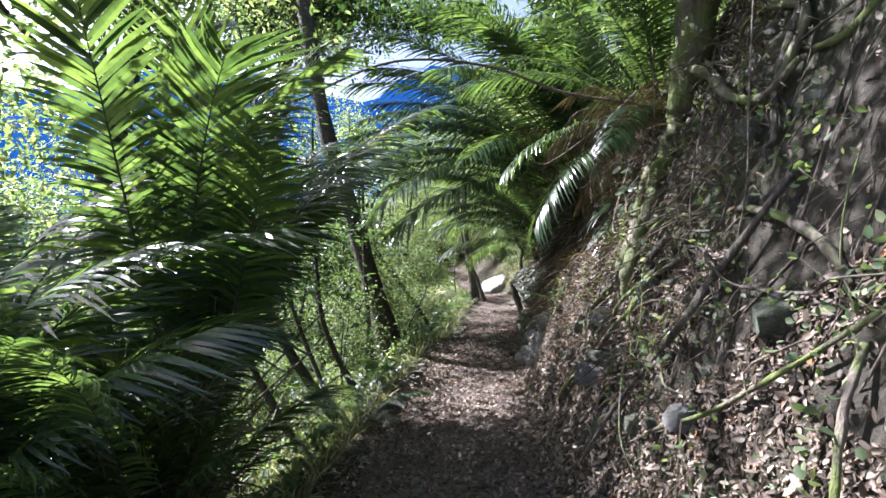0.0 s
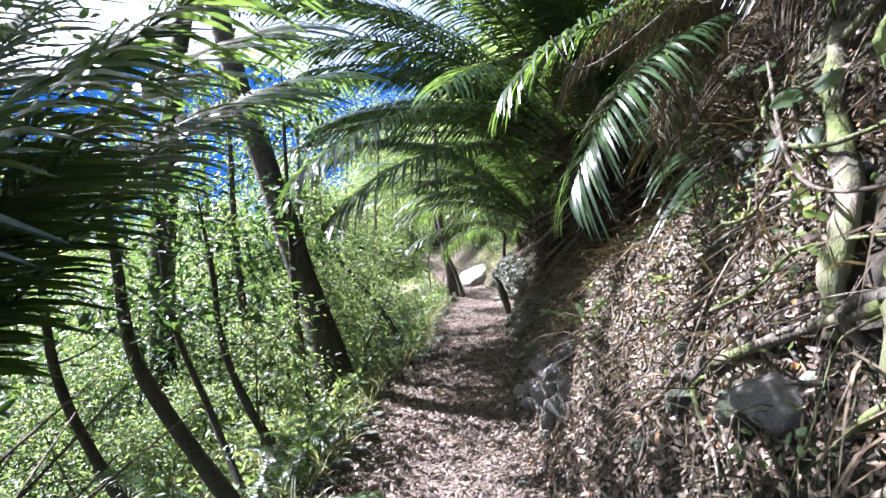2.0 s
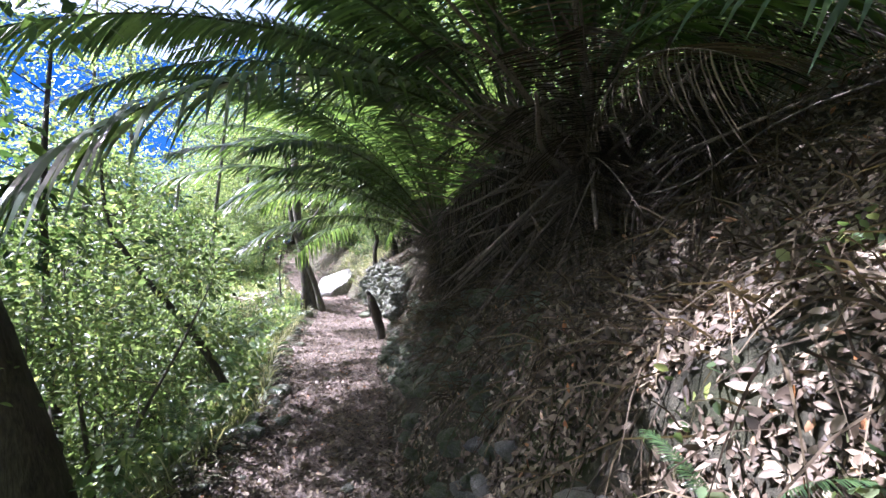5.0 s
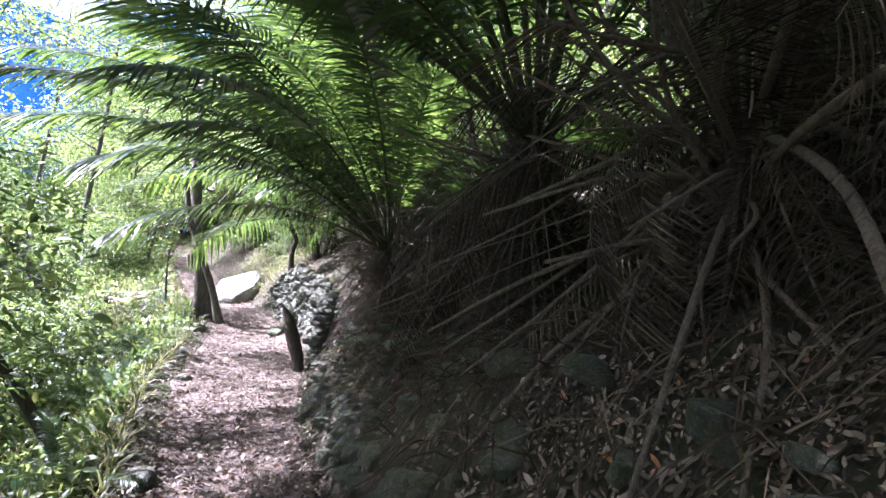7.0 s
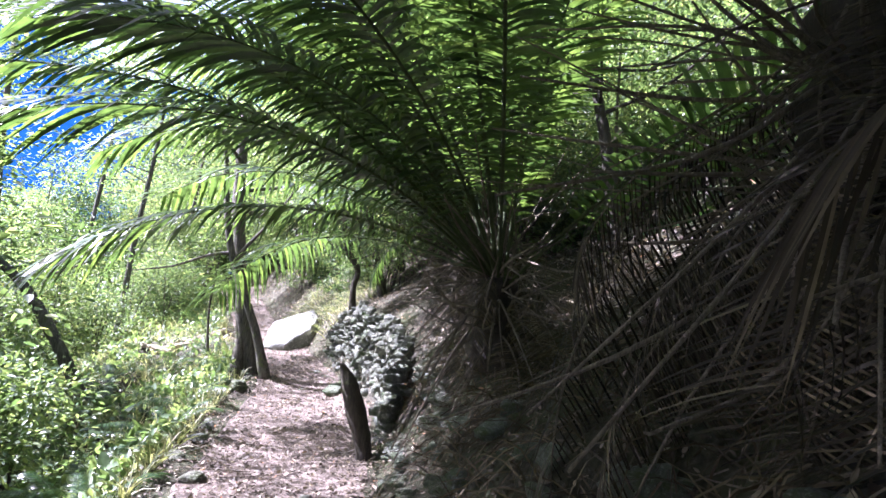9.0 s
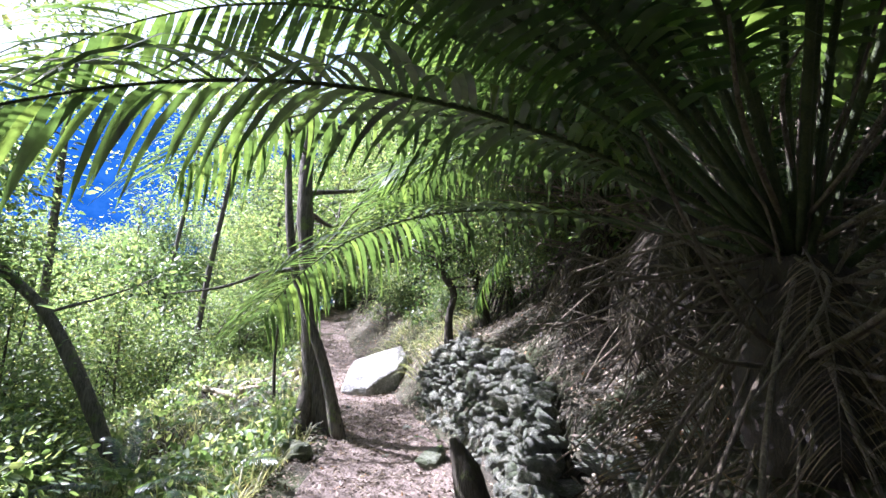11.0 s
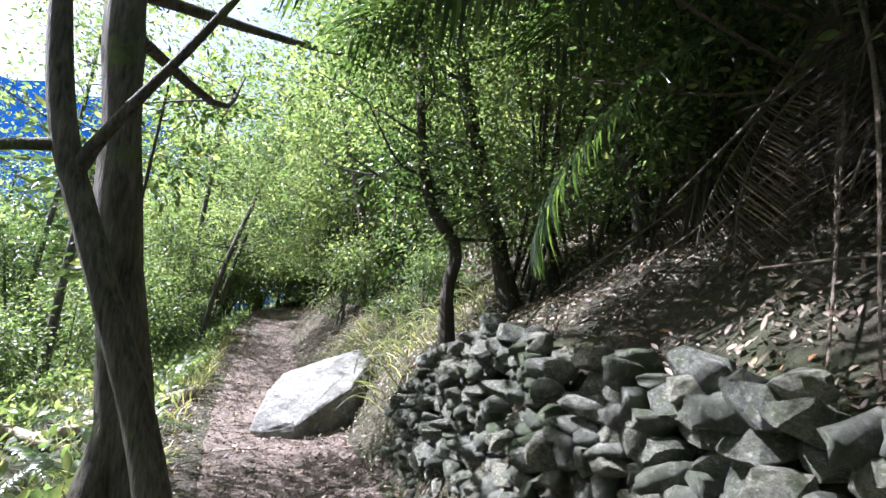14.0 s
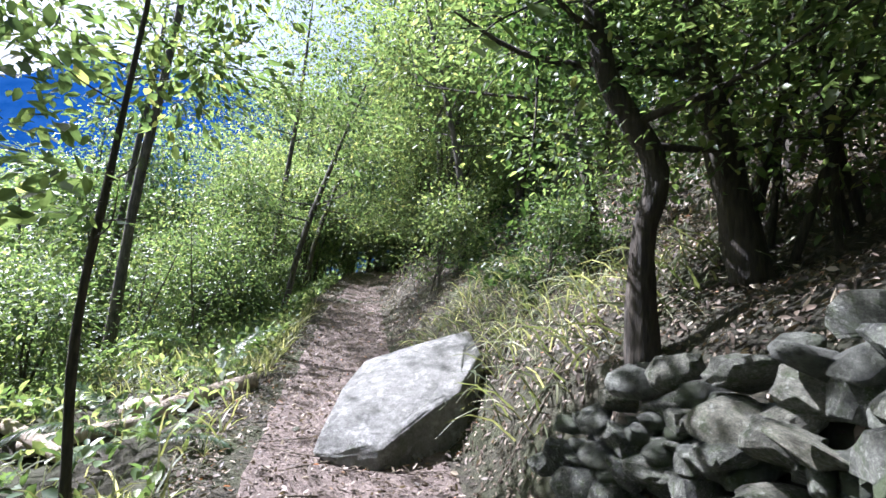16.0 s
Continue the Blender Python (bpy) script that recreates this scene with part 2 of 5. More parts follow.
# ---------------- mesh helpers ----------------
def fast_mesh(name, V, F, mat=None, smooth=False):
    V, F = np.asarray(V, np.float32), np.asarray(F, np.int32)
    me = bpy.data.meshes.new(name)
    me.vertices.add(len(V))
    me.vertices.foreach_set("co", V.ravel())
    me.loops.add(F.size)
    me.loops.foreach_set("vertex_index", F.ravel())
    me.polygons.add(len(F))
    me.polygons.foreach_set("loop_start", np.arange(0, F.size, F.shape[1], dtype=np.int32))
    if smooth:
        me.polygons.foreach_set("use_smooth", np.ones(len(F), bool))
    if mat:
        me.materials.append(mat)
    me.update(calc_edges=True)
    return me


def join(chunks):
    Vs, Fs, n = [], [], 0
    for V, F in chunks:
        Vs.append(V)
        Fs.append(F + n)
        n += len(V)
    return np.concatenate(Vs), np.concatenate(Fs)


def mesh_part(name, VF, mat, parent=None, label="", smooth=False):
    ob = new(name, fast_mesh(name, *VF, mat, smooth))
    if parent:
        ob.parent = parent
    if label:
        tagged(ob, label)
    return ob


def thing(name, at, label, category, group="", kind=""):
    ob = new(name)
    ob.empty_display_size = 0.1
    ob.location = at
    return tagged(ob, label, category, group, kind)


def spline(pts, n):
    """Points along a smooth line through pts."""
    P = np.asarray(pts, float)
    if len(P) == 2:
        return P[0] + (P[1] - P[0]) * np.linspace(0, 1, n)[:, None]
    Q = np.vstack([2 * P[0] - P[1], P, 2 * P[-1] - P[-2]])
    u = np.linspace(0, len(P) - 1 - 1e-6, n)
    i = u.astype(int)
    f = (u - i)[:, None]
    a, b, c, d = Q[i], Q[i + 1], Q[i + 2], Q[i + 3]
    return 0.5 * (2 * b + (c - a) * f + (2 * a - 5 * b + 4 * c - d) * f ** 2 + (3 * b - a - 3 * c + d) * f ** 3)


def tube(pts, radii, sides=8, n=None, lump=0.0, seed=0, cap=True):
    """A tapering limb along pts; lump: unevenness as a share of its radius."""
    n = n or max(4, 5 * len(pts))
    P = spline(pts, n)
    R = np.interp(np.linspace(0, 1, n), np.linspace(0, 1, len(radii)), radii)
    T = np.gradient(P, axis=0)
    T /= np.linalg.norm(T, axis=1, keepdims=True) + 1e-9
    up = np.where(np.abs(T[:, 2:3]) < 0.9, np.array([[0, 0, 1.0]]), np.array([[1.0, 0, 0]]))
    A = np.cross(T, up)
    A /= np.linalg.norm(A, axis=1, keepdims=True) + 1e-9
    for k in range(1, n):
        a = A[k - 1] - T[k] * np.dot(A[k - 1], T[k])
        A[k] = a / (np.linalg.norm(a) + 1e-9)
    B = np.cross(T, A)
    ang = np.linspace(0, 2 * math.pi, sides, endpoint=False)
    rr = R[:, None] * np.ones((1, sides))
    if lump:
        g = np.random.default_rng(seed)
        low = vnoise(np.arange(n)[:, None] * 0.45 + g.random() * 200, np.cos(ang)[None] * 1.3 + 50 + g.random() * 90)
        rr = rr * (1 + lump * 2 * (low - 0.5) + lump * 0.5 * (g.random((n, sides)) - 0.5))
    V = P[:, None] + A[:, None] * (np.cos(ang)[None, :, None] * rr[..., None]) + B[:, None] * (np.sin(ang)[None, :, None] * rr[..., None])
    V = V.reshape(-1, 3)
    i, j = np.meshgrid(np.arange(n - 1), np.arange(sides), indexing="ij")
    k = (j + 1) % sides
    F = np.stack([i * sides + j, i * sides + k, (i + 1) * sides + k, (i + 1) * sides + j], -1).reshape(-1, 4)
    if cap:
        c0, c1 = len(V), len(V) + 1
        V = np.vstack([V, P[:1], P[-1:]])
        s = np.arange(0, sides, 2)
        s1, s2 = (s + 1) % sides, (s + 2) % sides
        F = np.vstack([F, np.stack([np.full_like(s, c0), s2, s1, s], -1)])
        o = (n - 1) * sides
        F = np.vstack([F, np.stack([np.full_like(s, c1), o + s, o + s1, o + s2], -1)])
    return V, F


def unit(a):
    return a / (np.linalg.norm(a, axis=-1, keepdims=True) + 1e-9)


def leaf_cloud(C, D, length, width, fold=0.25, curl=0.0, g=rng, normal=None):
    """Folded leaves at C that point along D: two triangles either side of a midrib."""
    n = len(C)
    D = unit(D)
    N = unit(g.normal(size=(n, 3))) if normal is None else normal
    S = unit(np.cross(D, N))
    N = np.cross(S, D)
    L = (length * (0.6 + 0.8 * g.random(n)))[:, None]
    W = L * np.mean(width / length) * (0.75 + 0.5 * g.random((n, 1)))
    cu = curl * (g.random((n, 1)) - 0.3)
    tip = C + D * L + N * L * cu
    q1, q2 = C + D * L * 0.3 + N * L * cu * 0.1, C + D * L * 0.68 + N * L * cu * 0.45
    a1, b1 = q1 + S * W * 0.46 + N * W * fold, q1 - S * W * 0.46 + N * W * fold
    a2, b2 = q2 + S * W * 0.40 + N * W * fold, q2 - S * W * 0.40 + N * W * fold
    V = np.stack([C, a1, a2, tip, b2, b1], 1).reshape(-1, 3)
    k = np.arange(n)[:, None] * 6
    F = np.concatenate([k + np.array([[0, 1, 2, 3]]), k + np.array([[0, 3, 4, 5]])], 0)
    return V, F


def blades(C, D, length, width, bend, g=rng, segs=3):
    """Grass-like blades at C along D, bending down."""
    n = len(C)
    D = unit(D)
    L = (length * (0.5 + g.random(n)))[:, None]
    S = unit(np.cross(D, g.normal(size=(n, 3))))
    rows = []
    for k in range(segs + 1):
        u = k / segs
        p = C + D * L * u + np.array([0, 0, -1.0]) * L * bend * u * u
        w = width * (1 - u ** 2) * 0.5 + 0.0004
        rows += [p - S * w, p + S * w]
    V = np.stack(rows, 1).reshape(-1, 3)
    m = 2 * (segs + 1)
    k = np.arange(n)[:, None] * m
    F = np.concatenate([k + np.array([[2 * i, 2 * i + 1, 2 * i + 3, 2 * i + 2]]) for i in range(segs)], 0)
    return V, F


# ---------------- ground ----------------
def build_ground():
    def axis(lo, hi, step, far, growth=1.22):
        core = list(np.arange(lo, hi + 1e-6, step))
        s, v = step, core[-1]
        while v < far:
            s *= growth
            v += s
            core.append(v)
        s, v, pre = step, core[0], []
        while v > -far:
            s *= growth
            v -= s
            pre.append(v)
        return np.array(pre[::-1] + core)
    X, Y = axis(-3.0, 5.0, 0.07, 1500), axis(0.0, 24.0, 0.08, 1500)
    GX, GY = np.meshgrid(X, Y, indexing="ij")
    Z = land(GX, GY)
    V = np.stack([GX, GY, Z], -1).reshape(-1, 3)
    ny = len(Y)
    i, j = np.meshgrid(np.arange(len(X) - 1), np.arange(ny - 1), indexing="ij")
    F = np.stack([i * ny + j, (i + 1) * ny + j, (i + 1) * ny + j + 1, i * ny + j + 1], -1).reshape(-1, 4)
    ob = mesh_part("ground", (V, F), M_SOIL, smooth=True)
    tagged(ob, "forest soil of a hillside footpath with bank and slope", "ground", kind="structure")


build_ground()


def path_material():
    m, nt, b, out = mat_new("trodden_earth")
    n1, n2 = noise_tex(nt, 2.3, 6, 0.7), noise_tex(nt, 42, 8, 0.8)
    col = ramp(nt, n2, [(0.28, (0.07, 0.053, 0.043)), (0.5, (0.205, 0.162, 0.137)), (0.72, (0.43, 0.365, 0.325))])
    col = mix_col(nt, 1.0, col, ramp(nt, n1, [(0.35, (0.65, 0.62, 0.6)), (0.65, (1.15, 1.12, 1.1))]), "MULTIPLY")
    nt.links.new(col, b.inputs["Base Color"])
    b.inputs["Roughness"].default_value = 0.95
    bump(nt, b, n2, 1.0, 0.05)
    return m


def build_path():
    Y = np.arange(-2.0, 33.0, 0.08)
    U = np.linspace(0, 1, 26)
    l, r = np.interp(Y, KY, LEFT), np.interp(Y, KY, RIGHT)
    rag = 0.12 * fbm(Y * 3, Y * 0 + 1.0)
    X = (l + 0.10 + rag)[:, None] + (r - l - 0.16 - 1.6 * rag)[:, None] * U[None]
    GY = np.repeat(Y[:, None], len(U), 1)
    Z = land(X, GY) + 0.006
    Z[:, 0] -= 0.03
    Z[:, -1] -= 0.03
    V = np.stack([X, GY, Z], -1).reshape(-1, 3)
    n = len(U)
    i, j = np.meshgrid(np.arange(len(Y) - 1), np.arange(n - 1), indexing="ij")
    F = np.stack([i * n + j, i * n + j + 1, (i + 1) * n + j + 1, (i + 1) * n + j], -1).reshape(-1, 4)
    tagged(mesh_part("path", (V, F), path_material(), smooth=True), "trodden earth footpath strewn with dry leaves", "path", kind="structure")


build_path()


def build_mountain():
    az = np.linspace(radians(-100), radians(75), 90)
    top = 200 + 45 * np.sin(az * 2.3 + 1) + 60 * np.array([vnoise(a * 6, 2.0) for a in az]) + 18 * np.array([vnoise(a * 30, 9.0) for a in az])
    V, rings = [], 14
    for k in range(rings):
        u = k / (rings - 1)
        d = 480 + 240 * u
        h = -80 + (top + 80) * u ** 0.8
        V.append(np.stack([np.sin(az) * d, np.cos(az) * d, h + (12 * np.array([vnoise(a * 40, k * 1.7) for a in az]) if 0 < k < rings - 1 else 0)], -1))
    V = np.concatenate(V)
    n = len(az)
    i, j = np.meshgrid(np.arange(rings - 1), np.arange(n - 1), indexing="ij")
    F = np.stack([i * n + j, i * n + j + 1, (i + 1) * n + j + 1, (i + 1) * n + j], -1).reshape(-1, 4)
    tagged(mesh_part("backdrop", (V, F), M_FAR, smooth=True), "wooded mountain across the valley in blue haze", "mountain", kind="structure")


build_mountain()


# ---------------- palms ----------------
def frond_mesh(length, leaflet=0.5, pairs=64, droop=0.55, arch=0.5, start_frac=0.22, g=rng, vee=0.5, width=0.033, thick=0.016, twist=0.0):
    """A pinnate frond that leaves the origin along +x and bends down; returns (stem, leaflets)."""
    n = 40
    u = np.linspace(0, 1, n)
    slope = arch - (arch + droop) * u ** 1.4
    ds = length / (n - 1)
    P = np.zeros((n, 3))
    P[:, 0] = np.concatenate([[0], np.cumsum(np.cos(slope[:-1]) * ds)])
    P[:, 2] = np.concatenate([[0], np.cumsum(np.sin(slope[:-1]) * ds)])
    P[:, 1] = twist * u ** 2 * length
    stem = tube(P[::3], list(thick * (1 - 0.85 * u[::3])), 6, 28, 0.05)
    T = unit(np.gradient(P, axis=0))
    Ds, Cs, Ls = [], [], []
    for side in (-1, 1):
        uu = np.linspace(start_frac, 0.995, pairs) + g.normal(0, 0.003, pairs)
        uu = np.clip(uu, 0, 1)
        p = np.stack([np.interp(uu, u, P[:, k]) for k in range(3)], -1)
        t = np.stack([np.interp(uu, u, T[:, k]) for k in range(3)], -1)
        s = unit(np.cross(t, np.array([[0, 0, 1.0]]))) * side
        up = np.cross(s, t) * side
        v = (uu - start_frac) / (1 - start_frac)
        ln = leaflet * np.clip(0.35 + 2.6 * v * (1 - v) ** 0.6, 0.2, 1.0) * (0.85 + 0.3 * g.random(pairs))
        fwd = 0.35 + 0.9 * v ** 2
        d = unit(s + t * fwd[:, None] + up * (vee * (0.7 + 0.6 * g.random(pairs)))[:, None] * 0.5 + g.normal(0, 0.05, (pairs, 3)))
        Cs.append(p)
        Ds.append(d)
        Ls.append(ln)
    C, D, L = np.concatenate(Cs), np.concatenate(Ds), np.concatenate(Ls)
    m, segs = len(C), 4
    S = unit(np.cross(D, np.array([[0, 0, 1.0]])) + g.normal(0, 0.12, (m, 3)))
    rows = []
    sag = (0.35 + 0.4 * g.random(m))[:, None]
    prof = [0.55, 1.0, 0.95, 0.65, 0.06]
    for k in range(segs + 1):
        w = k / segs
        c = C + D * (L[:, None] * w) * (1 - 0.12 * w * w) + np.array([[0, 0, -1.0]]) * (L[:, None] * sag * w * w)
        rows += [c - S * (width * 0.5 * prof[k]), c + S * (width * 0.5 * prof[k])]
    V = np.stack(rows, 1).reshape(-1, 3)
    k = np.arange(m)[:, None] * (2 * segs + 2)
    F = np.concatenate([k + np.array([[2 * i, 2 * i + 1, 2 * i + 3, 2 * i + 2]]) for i in range(segs)], 0)
    return stem, (V, F)


def make_frond_kind(name, seed, mat, **kw):
    g = np.random.default_rng(seed)
    stem, leaf = frond_mesh(g=g, **kw)
    return fast_mesh(name + "_stem", *stem, M_RACHIS if mat is M_PALM else M_STALK, True), fast_mesh(name + "_blade", *leaf, mat)


FROND_LEN = 3.6
FRONDS = [make_frond_kind("frond", 40 + k, M_PALM, length=FROND_LEN, arch=a, droop=d, leaflet=lf, twist=tw)
          for k, (a, d, lf, tw) in enumerate([(0.5, 0.5, 0.55, 0.02), (0.35, 0.75, 0.58, -0.04), (0.6, 0.8, 0.52, 0.05), (0.25, 0.35, 0.5, -0.02)])]
LONG = [make_frond_kind("frond", 50 + k, M_PALM, length=5.4, arch=a, droop=d, leaflet=0.52, twist=tw, pairs=92, thick=0.02)
        for k, (a, d, tw) in enumerate([(0.35, 0.75, -0.03), (0.45, 0.6, 0.03)])]
FRONDS += LONG
DEAD = [make_frond_kind("dead_frond", 60 + k, M_DEADPALM, length=2.6, arch=0.1, droop=1.2 + 0.2 * k, leaflet=0.5, pairs=48, width=0.014, vee=-0.6, start_frac=0.12) for k in range(2)]


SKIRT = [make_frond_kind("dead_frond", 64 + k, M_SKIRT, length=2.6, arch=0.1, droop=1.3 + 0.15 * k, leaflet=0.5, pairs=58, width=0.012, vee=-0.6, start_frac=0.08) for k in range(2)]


def add_frond(parent, kind, at, azimuth, lift, scale=1.0, roll=0.0, name="frond"):
    """Fronds are stem with leaflets under it; at: relative to the palm's base."""
    stem = new(name, kind[0])
    stem.parent = parent
    stem.matrix_basis = Matrix.Translation(at) @ pose(0, 0, 0, 0, 0, azimuth) @ pose(0, 0, 0, 0, -lift, 0) @ pose(0, 0, 0, roll, 0, 0) @ Matrix.Scale(scale, 4)
    lf = new("leaf_blade", kind[1])
    lf.parent = stem
    return stem


def build_palm(at, crown_z, special, count, label, seed, dead=0, az_range=(0, 360), lift=(15, 70), scale=(0.8, 1.15), trunk_r=0.16, stalks=0, dead_lift=(-70, -15), dead_scale=(0.5, 0.8), stalk_el=(-65, 75), stalk_len=(0.8, 2.2), neck=0.5, skirt=0.0, stalk_r=(0.005, 0.012)):
    g = np.random.default_rng(seed)
    at = (at[0], at[1], land1(at[0], at[1]) - 0.05)
    base = thing("palm", at, label, "palm", "feather palms beside the path")
    mesh_part("trunk", tube([(0, 0, 0), (0.03, 0.02, crown_z * 0.5), (0, 0, crown_z)], [trunk_r * 1.2, trunk_r, trunk_r * 0.75], 14, 24, 0.25, seed), M_FIBRE, base, "fibrous dark palm trunk", True)
    top = np.array([0, 0, crown_z])

    def line(p, az, lf, reach, fall):
        u = np.linspace(0.15, 1, 12)[:, None]
        d = np.array([math.cos(radians(az)) * math.cos(radians(lf)), math.sin(radians(az)) * math.cos(radians(lf)), math.sin(radians(lf))])
        return np.asarray(at) + p + d * reach * u - np.array([0, 0, 1.0]) * fall * reach * u * u

    for az, lf, sc, roll, kd in special:
        add_frond(base, FRONDS[kd], tuple(top + [0.08 * math.cos(radians(az)), 0.08 * math.sin(radians(az)), 0]), az, lf, sc, roll)
    made = 0
    while made < count:
        az, lf, sc = g.uniform(*az_range), g.uniform(*lift), g.uniform(*scale)
        p = top + [0.1 * math.cos(radians(az)), 0.1 * math.sin(radians(az)), g.uniform(-0.25, 0.1)]
        made += 1
        if in_way(line(p, az, lf + 15, 3.3 * sc, 0.55), 2.5).any():
            continue
        add_frond(base, FRONDS[g.integers(4)], tuple(p), az, lf, sc, g.uniform(-25, 25))
    for k in range(dead):
        az, lf, sc = g.uniform(*az_range), g.uniform(*dead_lift), g.uniform(*dead_scale)
        p = top + [0.14 * math.cos(radians(az)), 0.14 * math.sin(radians(az)), g.uniform(-neck, 0.05)]
        if in_way(line(p, az, lf, 2.3 * sc, 0.6), 2.4, 0, 0.4).any():
            continue
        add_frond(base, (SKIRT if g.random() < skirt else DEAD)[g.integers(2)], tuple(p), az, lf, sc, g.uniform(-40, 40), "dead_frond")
    for k in range(stalks):
        az, el, ln = radians(g.uniform(*az_range)), radians(g.uniform(*stalk_el)), g.uniform(*stalk_len)
        d = np.array([math.cos(az) * math.cos(el), math.sin(az) * math.cos(el), math.sin(el)])
        s = top + [0, 0, g.uniform(-neck, 0.2)] + d * 0.1
        e = s + d * ln
        e[2] -= 0.15 * ln
        r = g.uniform(*stalk_r)
        if in_way(np.asarray(at) + s + (e - s) * np.linspace(0, 1, 10)[:, None], 2.2, 0).any():
            continue
        mesh_part("dry_stalk", tube([s, (s + e) / 2 + g.normal(0, 0.06, 3), e], [r, r * 0.8, r * 0.4], 5, 10, 0.1, k), M_STALK, base, smooth=True)
    return base


# az: 0 is +x, 90 ahead, 180 left, 270 towards the start of the walk
build_palm((-1.85, 3.5), 0.9, [(20, 52, 0.95, 10, 0), (48, 62, 0.95, 0, 1), (62, 55, 1.0, 0, 1), (60, 50, 0.8, 0, 4), (76, 46, 0.8, 0, 5), (80, 62, 1.1, 0, 0), (5, 70, 1.0, 0, 2), (100, 50, 1.0, 0, 0)], 20,
           "green feather palm clump on the slope below the path", 11, 18, lift=(10, 82), scale=(0.6, 1.05), stalks=60, stalk_el=(20, 88), dead_scale=(0.4, 0.7))
build_palm((-2.6, 2.2), 0.7, [(40, 62, 0.9, 0, 2), (75, 55, 0.9, 0, 0)], 38, "dense dark feather palm on the lower slope", 13, 8, lift=(5, 82), scale=(0.5, 0.9), stalks=30, stalk_el=(20, 88))
build_palm((-1.6, 2.55), 0.35, [(60, 60, 0.5, 0, 0), (90, 70, 0.5, 0, 2), (20, 75, 0.45, 0, 1)], 40, "low dark thicket of palm stalks on the slope", 17, 12, lift=(30, 85), scale=(0.3, 0.55), stalks=140, stalk_el=(45, 88), stalk_len=(0.6, 1.6), dead_scale=(0.3, 0.5))
build_palm((2.75, 9.75), 1.1, [(261, -7, 1.0, -8, 4), (226, 0, 0.98, 6, 4), (212, -4, 1.2, 0, 1), (240, 6, 0.9, 0, 4), (198, 6, 0.9, 0, 4), (182, 8, 0.8, 0, 4), (168, 12, 0.85, 0, 5), (232, 12, 0.95, 0, 5), (218, 15, 0.95, 0, 4), (205, 18, 0.95, 0, 5), (190, 20, 0.9, 0, 4), (246, 18, 0.9, 0, 5), (260, 12, 0.85, 0, 4), (175, 25, 0.9, 0, 5), (222, 27, 0.95, 0, 5), (236, 30, 0.95, 0, 4), (200, 32, 0.95, 0, 5), (160, 24, 0.85, 0, 4), (150, 34, 0.85, 0, 5), (186, 38, 0.95, 0, 4), (212, 42, 0.95, 0, 5), (250, 38, 0.9, 0, 5), (228, 45, 0.9, 0, 4), (178, 16, 0.85, 0, 4), (170, 30, 0.85, 0, 4), (194, 27, 0.9, 0, 5), (208, 10, 0.85, 0, 5), (155, 16, 0.8, 0, 5), (145, 24, 0.8, 0, 4), (285, 15, 0.8, 0, 5), (300, 25, 0.8, 0, 4), (275, 26, 0.9, 0, 5), (320, 30, 0.8, 0, 4), (268, 4, 0.8, 0, 4)], 8,
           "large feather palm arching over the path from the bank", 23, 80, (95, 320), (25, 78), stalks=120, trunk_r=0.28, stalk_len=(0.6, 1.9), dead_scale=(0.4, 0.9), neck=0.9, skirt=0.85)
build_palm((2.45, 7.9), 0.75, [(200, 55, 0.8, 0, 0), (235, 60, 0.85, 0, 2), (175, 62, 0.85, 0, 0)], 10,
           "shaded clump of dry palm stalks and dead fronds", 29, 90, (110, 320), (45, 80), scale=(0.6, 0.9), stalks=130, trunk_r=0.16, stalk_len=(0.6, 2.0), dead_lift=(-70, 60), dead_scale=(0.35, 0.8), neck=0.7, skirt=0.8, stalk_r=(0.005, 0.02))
build_palm((2.7, 12.4), 0.75, [(186, 3, 0.82, 0, 1), (133, 0, 0.95, 0, 1), (160, 12, 0.95, 0, 2), (145, 16, 1.0, 0, 1), (200, 14, 0.9, 0, 1), (120, 18, 0.85, 0, 1), (215, 20, 0.85, 0, 1), (240, 35, 0.85, 0, 0), (172, 30, 1.05, 0, 0), (105, 45, 0.9, 0, 0), (180, 20, 1.0, 0, 2), (192, 26, 1.0, 0, 0), (152, 26, 1.0, 0, 0), (208, 30, 0.95, 0, 2), (165, 40, 1.05, 0, 1), (185, 45, 1.05, 0, 0), (138, 30, 0.95, 0, 0), (222, 38, 0.9, 0, 2), (200, 12, 0.75, 0, 5), (187, 16, 0.75, 0, 4), (214, 20, 0.8, 0, 5), (228, 16, 0.75, 0, 4), (170, 22, 0.8, 0, 5), (243, 22, 0.8, 0, 4), (205, 28, 0.85, 0, 4), (232, 30, 0.85, 0, 5)], 8,
           "feather palm with many stalks above the dry-stone wall", 31, 26, (80, 300), (15, 80), stalks=110, trunk_r=0.2, stalk_len=(0.5, 1.6), dead_scale=(0.3, 0.6))
build_palm((3.8, 15.8), 0.9, [(153, -36, 0.5, 0, 1), (160, 12, 0.75, 0, 1), (182, 8, 0.66, 0, 1), (205, 12, 0.72, 0, 2), (140, 15, 0.8, 0, 1), (225, 25, 0.8, 0, 1), (170, 35, 0.8, 0, 0), (190, 22, 0.8, 0, 1), (215, 32, 0.85, 0, 2), (240, 30, 0.9, 0, 1), (255, 40, 0.9, 0, 0), (180, 45, 0.95, 0, 0), (150, 30, 0.8, 0, 2), (232, 14, 0.8, 0, 1)], 46,
           "shaded feather palm with a skirt of dead fronds on the bank", 37, 30, (80, 300), (15, 80), scale=(0.6, 0.9), stalks=60, trunk_r=0.22, dead_scale=(0.4, 0.7), neck=0.8, skirt=0.6)
